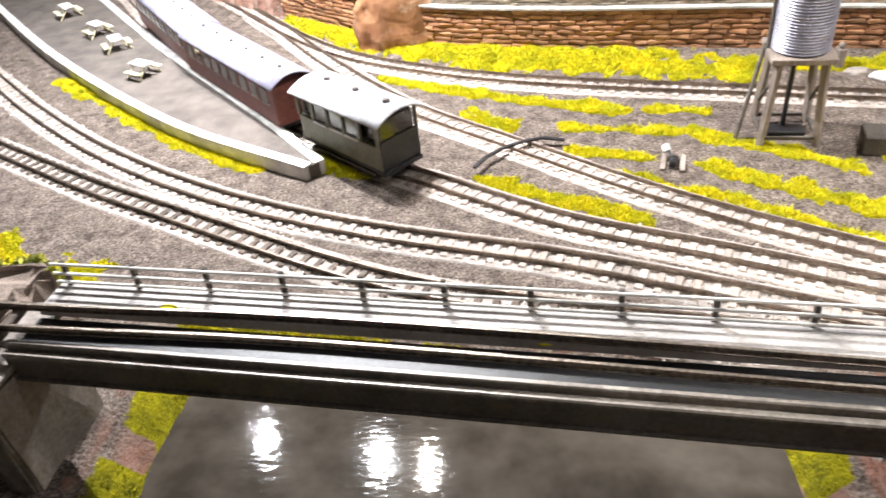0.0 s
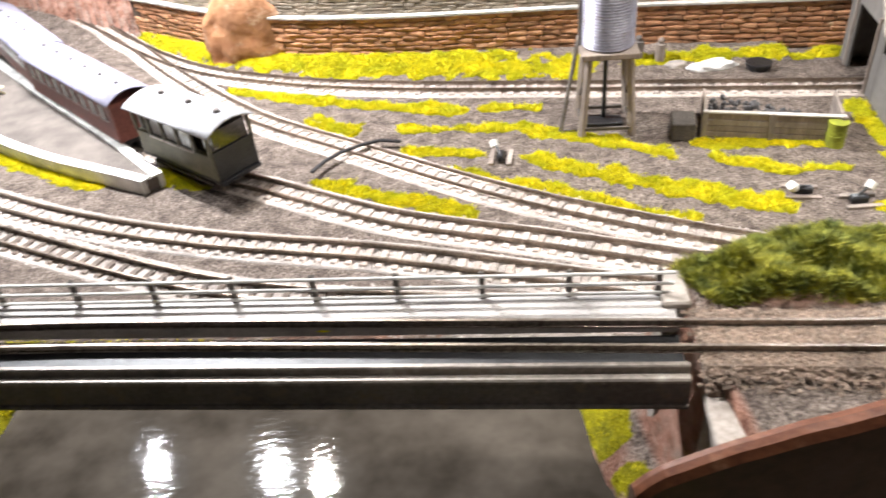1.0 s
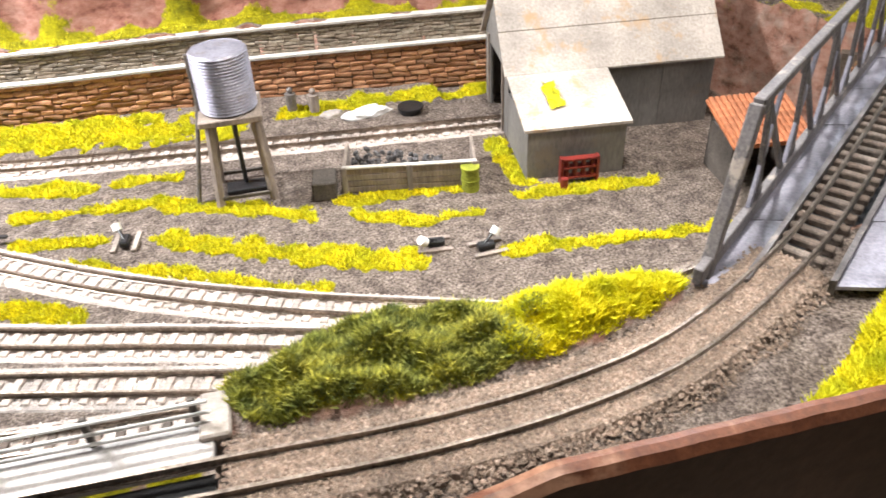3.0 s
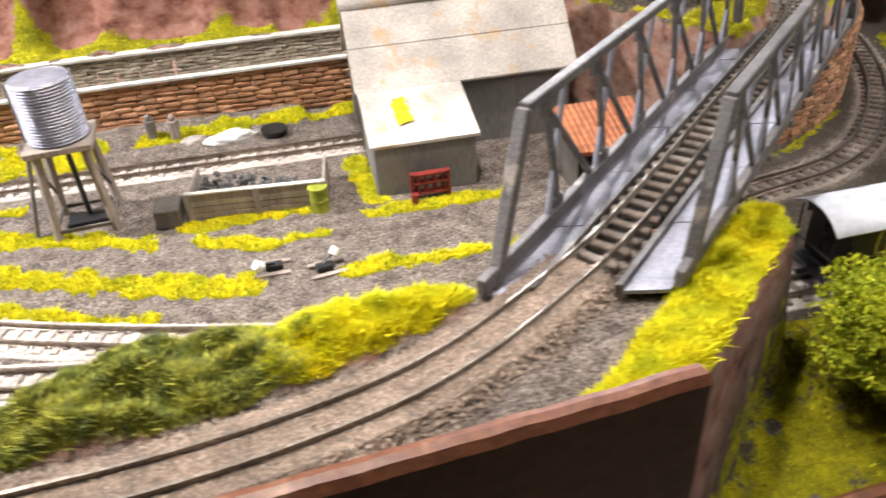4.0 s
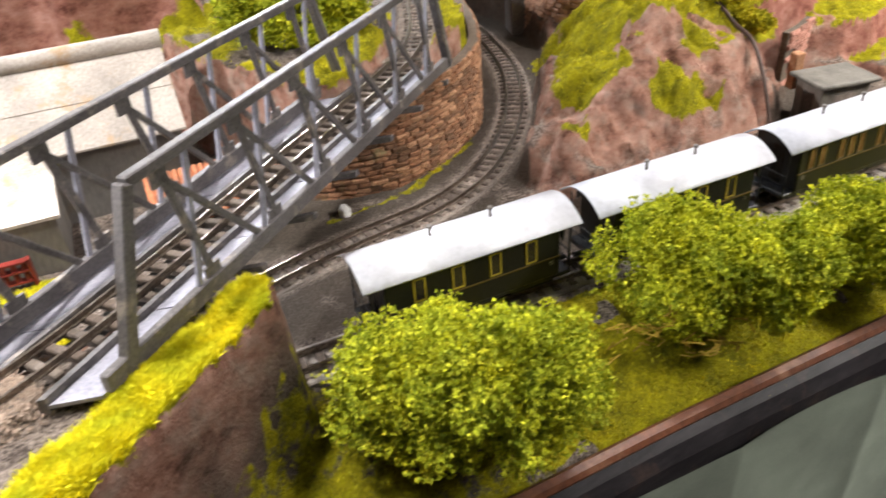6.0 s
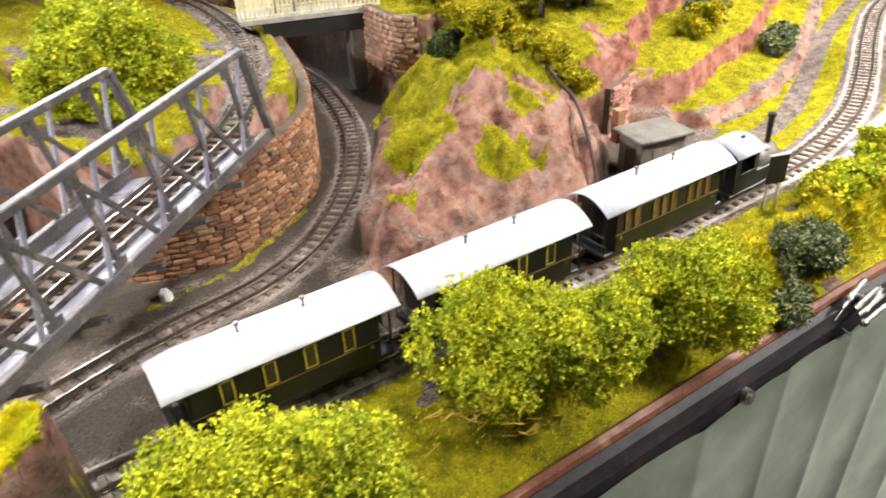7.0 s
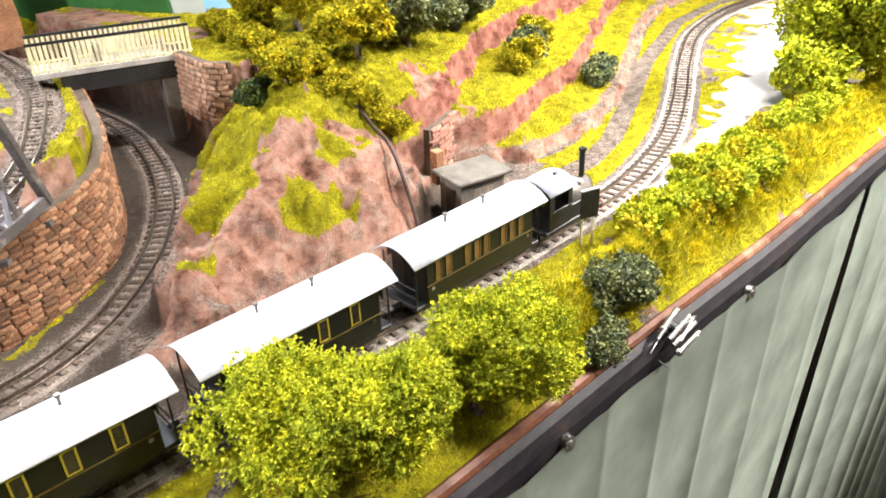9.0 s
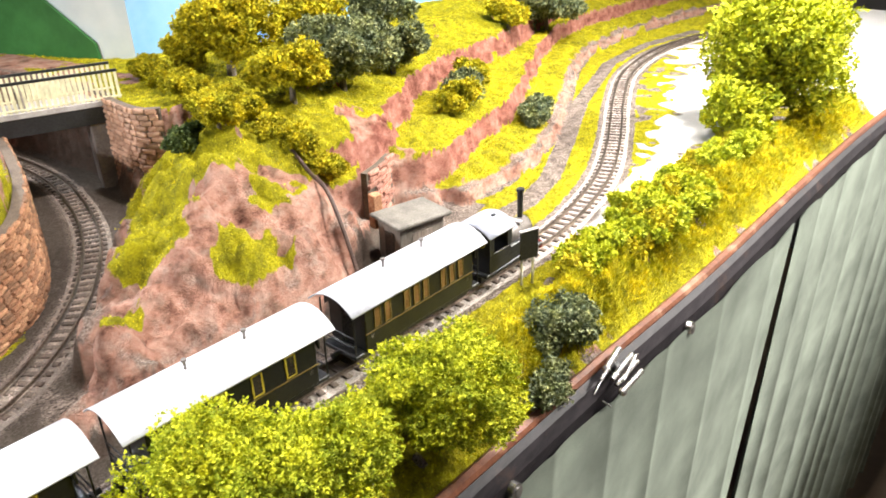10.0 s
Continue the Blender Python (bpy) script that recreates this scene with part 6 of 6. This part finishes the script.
def plant(name, label, category, x, y, w, h, leafmat, seed, trunk=0.3, lobes=9, count=3500, leaf=0.0016, depth=None, z=None, rz=0.0, twig=False, lift=0.0):
    z = (ground_z(x, y) if z is None else z) - 0.0005
    t = thing(name, label, category, pose(x, y, z, 0, 0, rz))
    r = np.random.RandomState(seed)
    dep = depth or w
    body_h = h * (1 - trunk)
    cs, rs = [(0, 0, h * trunk + body_h * 0.5)], [min(w, dep, body_h) * 0.36]
    for k in range(lobes):
        a = k * 2.4 + r.rand()
        q = 0.30 * math.sqrt((k + 0.5) / lobes) + 0.03
        rr = min(w, dep, body_h) * r.uniform(0.24, 0.34)
        cs.append((math.cos(a) * w * q, math.sin(a) * dep * q, h * trunk + body_h * r.uniform(0.28, 0.74)))
        rs.append(rr)
    if w > 1.5 * dep:
        for q in (-0.30, -0.16, -0.02, 0.12, 0.25):
            cs.append((q * w, r.uniform(-0.08, 0.08) * dep, h * trunk + body_h * 0.54))
            rs.append(min(dep, body_h) * 0.38)
    tc, tr_ = list(cs), [q * 0.9 for q in rs]
    for c, q in zip(cs, rs):
        for k in range(22 if count > 8000 else 9):
            v = Vector(r.randn(3)).normalized()
            tc.append((c[0] + v.x * q * 0.92, c[1] + v.y * q * 0.92, max(c[2] + v.z * q * 0.80, 0.002)))
            tr_.append(q * r.uniform(0.20, 0.36))
    V, F = clumps(tc, tr_, count, leaf, seed)
    ob = new("crown", raw_mesh("crown", V, F, leafmat))
    ob.parent = t
    bm = B()
    top = h * (trunk + 0.4 * (1 - trunk))
    cyl(bm, (0, 0, -0.004), (0, 0, top), 0.05 * min(w, h) + 0.0006, 0.02 * min(w, h) + 0.0003, 8)
    for c in cs[1:6]:
        cyl(bm, (0, 0, top * 0.55), c, 0.02 * min(w, h) + 0.0003, 0.0003, 6)
    part("trunk", bm, M["bark"], t)
    if twig:
        bm = B()
        for k in range(26):
            p = Vector((r.uniform(-0.5, 0.05) * w, -0.42 * dep + r.uniform(-0.004, 0.003), h * r.uniform(0.05, 0.5)))
            for s in range(4):
                q = p + Vector((r.uniform(-1, 1), r.uniform(-0.5, 0.3), r.uniform(-0.6, 0.7))) * 0.006
                cyl(bm, p, q, 0.00032, n=5)
                p = q
        part("twig_tangle", bm, M["twig"], t, "tangle of bare yellow twigs")
    return t


plant("bush", "rounded lime-green bush in front of the train", "bush", 0.4130, 0.0830, 0.088, 0.060, LEAF, 31, 0.04, 20, 27000, 0.0011, 0.056, rz=-38)
plant("bush", "broad lime-green bush with bare yellow twigs at its foot", "bush", 0.5250, 0.0660, 0.098, 0.053, LEAF, 32, 0.06, 22, 28000, 0.0011, 0.054, rz=-38, twig=True)
plant("bush", "dense round lime-green bush", "bush", 0.6020, 0.0410, 0.062, 0.050, LEAF, 33, 0.05, 16, 18000, 0.0011, 0.054, rz=-38)
plant("bush", "dark green low bush by the rim", "bush", 0.6860, 0.0230, 0.050, 0.026, LEAFGREY, 34, 0.0, 16, 6000, 0.0014, 0.036, z=-0.012)
plant("bush", "small grey-green sprig by the rim", "bush", 0.6520, 0.0140, 0.034, 0.017, LEAFGREY, 35, 0.0, 8, 2000, 0.0014, 0.020)
plant("tree", "large pale lime tree at the layout's east end", "tree", 1.060, -0.022, 0.095, 0.128, LEAF, 36, 0.05, 46, 9000, 0.0030)
plant("bush", "lime bush at the foot of the big tree", "bush", 1.005, -0.006, 0.050, 0.050, LEAF, 38, 0.08, 14, 2600, 0.003)
plant("tree", "round green tree on the shelf beside the truss bridge", "tree", 0.5100, 0.3450, 0.100, 0.062, LEAF, 39, 0.06, 18, 16000, 0.0016, 0.085)
plant("tree", "golden-green tree on the hilltop", "tree", 0.812, 0.338, 0.092, 0.066, LEAFGOLD, 40, 0.22, 16, 8000, 0.0020)
plant("tree", "smaller golden tree on the hilltop", "tree", 0.768, 0.243, 0.056, 0.040, LEAFGOLD, 41, 0.15, 12, 5000, 0.0018)
plant("tree", "grey-green tree on the hilltop", "tree", 0.824, 0.243, 0.076, 0.054, LEAFGREY, 42, 0.12, 16, 8000, 0.0019)
plant("tree", "olive tree farther along the hill", "tree", 0.895, 0.245, 0.060, 0.042, LEAFGREY, 43, 0.15, 12, 4500, 0.0020)
plant("tree", "olive tree at the back of the hill", "tree", 0.965, 0.300, 0.070, 0.050, LEAFGREY, 44, 0.15, 12, 4000, 0.0024)
plant("tree", "golden tree at the back of the hill", "tree", 0.890, 0.320, 0.070, 0.052, LEAFGOLD, 45, 0.15, 12, 4000, 0.0024)
plant("tree", "dark tree above the far curve", "tree", 1.24, 0.250, 0.10, 0.060, LEAFGREY, 46, 0.08, 14, 5000, 0.003)
plant("bush", "orange-brown shrub by the sky board", "bush", 0.815, 0.385, 0.036, 0.032, LEAFGOLD, 47, 0.05, 8, 2500, 0.0018)
plant("bush", "dark green bush on the grassy bluff", "bush", 0.6790, 0.2500, 0.032, 0.019, LEAFDARK, 48, 0.02, 8, 4000, 0.0014, 0.022)
plant("bush", "yellow bush on the grassy bluff", "bush", 0.6900, 0.2340, 0.032, 0.022, LEAFGOLD, 49, 0.02, 8, 4000, 0.0014, 0.024)
for k, (x, y, w) in enumerate(((0.787, 0.400, 0.034), (0.774, 0.372, 0.034), (0.762, 0.344, 0.034), (0.750, 0.318, 0.034), (0.739, 0.293, 0.033), (0.730, 0.268, 0.032), (0.723, 0.244, 0.031), (0.719, 0.221, 0.030), (0.717, 0.199, 0.028), (0.717, 0.180, 0.024))):
    plant("hedge_bush", "golden hedge bush along the hilltop lane", "bush", x, y, w, 0.018, LEAFGOLD, 60 + k, 0.0, 9, 3600, 0.0014, 0.030)
r = np.random.RandomState(17)
for k in range(34):
    f, q = (k + r.rand()) / 34, r.uniform(-1, 1)
    x = 0.725 + 0.255 * f
    y = float(np.interp(x, [0.72, 0.81, 0.86, 0.95, 0.98], [0.030, 0.015, 0.008, -0.010, -0.020])) + q * float(np.interp(x, [0.72, 0.81, 0.95], [0.010, 0.020, 0.015]))
    plant("low_shrub", "low clump of lime foliage along the front rim", "shrub", x, y, r.uniform(0.022, 0.036), r.uniform(0.011, 0.017), LEAF if k % 3 else LEAFGOLD, 120 + k, 0.0, 7, 1100, 0.0019)
for k, (x, y, w, lm) in enumerate(((0.885, 0.184, 0.034, LEAFGOLD), (0.912, 0.192, 0.036, LEAFGREY), (0.945, 0.200, 0.034, LEAFGOLD), (0.952, 0.146, 0.030, LEAFGREY), (0.970, 0.152, 0.026, LEAFGREY), (1.12, 0.245, 0.05, LEAFGOLD), (1.20, 0.262, 0.05, LEAFGREY))):
    plant("terrace_bush", "small bush on the rock terrace", "bush", x, y, w, w * 0.72, lm, 70 + k, 0.05, 8, 3000, 0.0017)
for k in range(7):
    x = -0.20 + k * 0.105
    y = 0.60 - 0.22 * (k * 0.105)
    plant("ridge_bush", "lime bush above the brown cliff", "bush", x, y + 0.06, 0.06, 0.03, LEAF, 90 + k, 0.02, 8, 1200, 0.004)
plant("bush", "lime and dark scrub beside the west end of the girder bridge", "bush", -0.215, 0.2450, 0.090, 0.016, SCRUB, 99, 0.0, 12, 4000, 0.0022, 0.05, z=0.0)

# ---- front of the layout ----
FX = np.linspace(0.093, 0.281, 60)
FT = np.interp(FX, [0.093, 0.098, 0.115, 0.144, 0.165, 0.181, 0.205, 0.242, 0.281], [0.046, 0.052, 0.061, 0.072, 0.080, 0.0835, 0.0825, 0.0800, 0.0785])
bm = B()
prof = ((-0.0030, -0.35), (0.0030, -0.35), (0.0030, -0.0030), (0.0018, -0.0006), (0.0, 0.0), (-0.0018, -0.0006), (-0.0030, -0.0030))
rows = []
for x, zt_ in zip(FX, FT):
    y = 0.0885 - (x - 0.09) / 0.19 * 0.0195
    n = noise.noise(Vector((x * 90, 0, 0))) * 0.0006
    rows.append([bm.verts.new((x, y + a, (zt_ + n + c) if c > -0.1 else c)) for a, c in prof])
for p, q in zip(rows[:-1], rows[1:]):
    for j in range(7):
        bm.faces.new((p[j], q[j], q[(j + 1) % 7], p[(j + 1) % 7]))
bm.faces.new(rows[0]); bm.faces.new(rows[-1][::-1])
bmesh.ops.recalc_face_normals(bm, faces=bm.faces[:])
fo = part("front_board", bm, M["rustdark"])
fo.data.materials.append(M["rust"])
for f in fo.data.polygons:
    if f.center.z > 0.03 and f.normal.z > 0.15:
        f.material_index = 1
tagged(fo, "dark brown fascia board with worn rust-coloured top edge", "fascia", kind="structure")
RL = curve([(*p, -0.0165) for p in RIM])
ob = sweep("rim", RL, [(0.0030, -0.05), (0.0030, 0.0005), (0.0012, 0.0018), (-0.0014, 0.0010), (-0.0024, -0.0010)], M["rust"], closed=True)
tagged(ob, "rust-brown top edge of the front fascia", "fascia", kind="structure")
ob = sweep("rim_face", RL, [(-0.0028, -0.045), (-0.0028, -0.0012), (-0.0060, -0.0035), (-0.0090, -0.0090), (-0.0098, -0.0170), (-0.0094, -0.0250), (-0.0080, -0.0310), (-0.0040, -0.0340), (-0.0030, -0.045)], M["rim"], closed=True, smooth=False)
tagged(ob, "scratched glossy black rounded front fascia", "fascia", kind="structure")

# pleated cloth hanging below the fascia, in two lengths
def drape(x0, x1, label):
    L = curve([(*p, 0.0) for p in RIM], 0.0015)
    L = L[(L[:, 0] > x0) & (L[:, 0] < x1)]
    n = normals(L)
    s = np.arange(len(L)) * 0.0015
    V, rows_n = [], 26
    for j in range(rows_n):
        f = j / (rows_n - 1)
        zz = -0.0290 - 0.80 * f
        fold = (0.0006 + 0.0060 * f) * ((1 - np.abs(np.sin(s * 48 + 0.8 * np.sin(s * 17)))) ** 2.2 * 2.0 - 0.6)
        out = 0.0128 - 0.03 * f + fold
        P = L[:, :2] - n * out[:, None]
        V.append(np.c_[P, np.full(len(L), zz) + 0.0012 * np.sin(s * 60)])
    m = len(L)
    V = np.vstack(V)
    back = V + np.c_[np.tile(n, (rows_n, 1)) * 0.0008, np.zeros(len(V))]
    F = [(j * m + i, j * m + i + 1, (j + 1) * m + i + 1, (j + 1) * m + i) for j in range(rows_n - 1) for i in range(m - 1)]
    F += [(d_ + len(V), c_ + len(V), b_ + len(V), a_ + len(V)) for a_, b_, c_, d_ in F]
    me = mesh_of("curtain", np.vstack([V, back]), F, M["cloth"], True)
    tagged(new("curtain", me), label, "curtain", group="skirting curtains")


drape(0.30, 0.930, "grey-green pleated cloth hanging below the layout")
drape(0.936, 1.70, "second length of grey-green pleated cloth skirting")
cp = thing("cable_clip", "bunch of bright metal clips on the black fascia", "clip", pose(0.6830, -0.0090, -0.0190, 0, 0, -13))
for x0, y0, z0, x1, y1, z1, rr in ((-0.004, 0.004, 0.005, 0.011, 0.006, 0.008, 0.0017), (-0.007, -0.001, 0.003, 0.013, 0.000, 0.006, 0.0013), (-0.006, -0.003, 0.000, 0.014, -0.003, 0.003, 0.0011),
                                   (-0.005, -0.006, -0.003, 0.012, -0.0065, 0.000, 0.0013), (-0.012, 0.002, 0.004, 0.003, 0.0045, 0.0065, 0.0010), (-0.002, -0.0045, 0.001, 0.015, -0.001, 0.0045, 0.0009),
                                   (-0.021, 0.000, 0.002, -0.010, 0.0025, 0.0035, 0.0004), (-0.018, -0.003, -0.002, -0.015, -0.006, -0.006, 0.0004), (0.012, 0.000, 0.006, 0.018, -0.001, 0.004, 0.0004)):
    bm = B(); cyl(bm, (x0, y0, z0), (x1, y1, z1), rr, n=10); part("clip_bar", bm, M["metal"], cp)
for q in ((-0.004, 0.004, 0.005), (-0.005, -0.006, -0.003)):
    bm = B(); bmesh.ops.create_icosphere(bm, subdivisions=2, radius=0.0022, matrix=Matrix.Translation(q)); part("clip_end", bm, M["metal"], cp)
bm = B(); bmesh.ops.create_icosphere(bm, subdivisions=2, radius=0.003, matrix=Matrix.Translation((0.001, 0.002, 0.004))); part("clip_knob", bm, M["black"], cp)
for x, y in ((0.603, 0.0105), (0.760, -0.0265)):
    bm = B(); cyl(bm, (0, 0, 0), (0, -0.0030, 0), 0.0040, 0.0034, 18); cyl(bm, (0, -0.0030, 0), (0, -0.0036, 0), 0.0016, n=10)
    tagged(part("screw_cap", bm, M["metal"]), "round metal cap screwed to the black fascia", "screw").matrix_basis = pose(x, y, -0.0300, -12, 0, -12)

# ---- sky boards and the hall ----
def board(name, label, x0, y0, x1, y1, z0, z1, material):
    d_ = Vector((x1 - x0, y1 - y0, 0))
    bm = B(); box(bm, 0, d_.length, 0, 0.006, z0, z1)
    ob = tagged(part(name, bm, material), label, "backdrop", kind="structure")
    ob.matrix_basis = pose(x0, y0, 0, 0, 0, math.degrees(math.atan2(d_.y, d_.x)))
    return ob


SKY = mat("sky_board", (0.22, 0.48, 0.82), (0.34, 0.60, 0.88), 0.6, 0, 20, 6, strength=0.02)
HAZE = mat("haze_board", (0.66, 0.74, 0.78), (0.80, 0.84, 0.86), 0.6, 0, 20, 6, strength=0.02)
HILLGREEN = mat("painted_hill", (0.03, 0.15, 0.03), (0.05, 0.22, 0.05), 0.6, 0, 40, 8, strength=0.02)
board("backdrop", "white and pale sky board behind the layout", 0.760, 0.85, 0.835, 0.470, -0.05, 0.45, HAZE)
board("backdrop", "blue painted sky board behind the hill", 0.835, 0.470, 1.020, 0.385, -0.05, 0.45, SKY)
board("backdrop", "blue painted sky board along the back", 1.020, 0.385, 1.85, 0.350, -0.05, 0.45, SKY)
bm = B()
vs = [bm.verts.new((x, y, z)) for y in (-0.004, -0.001) for x, z in ((0.0, 0.0), (0.36, 0.0), (0.35, 0.075), (0.30, 0.115), (0.22, 0.18), (0.10, 0.22), (0.0, 0.24))]
bm.faces.new(vs[:7]); bm.faces.new(vs[7:][::-1])
for j in range(7):
    bm.faces.new((vs[j], vs[j + 7], vs[(j + 1) % 7 + 7], vs[(j + 1) % 7]))
bmesh.ops.recalc_face_normals(bm, faces=bm.faces[:])
ob = tagged(part("painted_hill", bm, HILLGREEN), "dark green hill painted on the sky board", "backdrop", kind="structure")
ob.matrix_basis = pose(0.760, 0.85, 0, 0, 0, math.degrees(math.atan2(-0.38, 0.075)))
board("backdrop", "pale back board behind the yard", -0.80, 0.85, 0.760, 0.85, -0.05, 0.45, HAZE)
bm = B(); box(bm, -0.75, 1.75, 0.10, 0.86, -0.10, -0.052); tagged(part("baseboard", bm, M["darkwood"]), "timber baseboard under the landscape", "baseboard", kind="structure")
for name, x0, x1, y0, y1, z0, z1, material in (("floor", -2, 3, -2.5, 2, -1.10, -1.0, "hallfloor"), ("ceiling", -2, 3, -2.5, 2, 2.4, 2.5, "hallwall"), ("wall_west", -2.1, -2, -2.5, 2, -1.1, 2.5, "hallwall"), ("wall_east", 3, 3.1, -2.5, 2, -1.1, 2.5, "hallwall"), ("wall_south", -2, 3, -2.6, -2.5, -1.1, 2.5, "hallwall"), ("wall_back", -2, 3, 2, 2.1, -1.1, 2.5, "hallwall")):
    bm = B(); box(bm, x0, x1, y0, y1, z0, z1)
    tagged(part(name, bm, M[material]), "plain exhibition hall " + name.split("_")[0], name.split("_")[0], kind="structure")
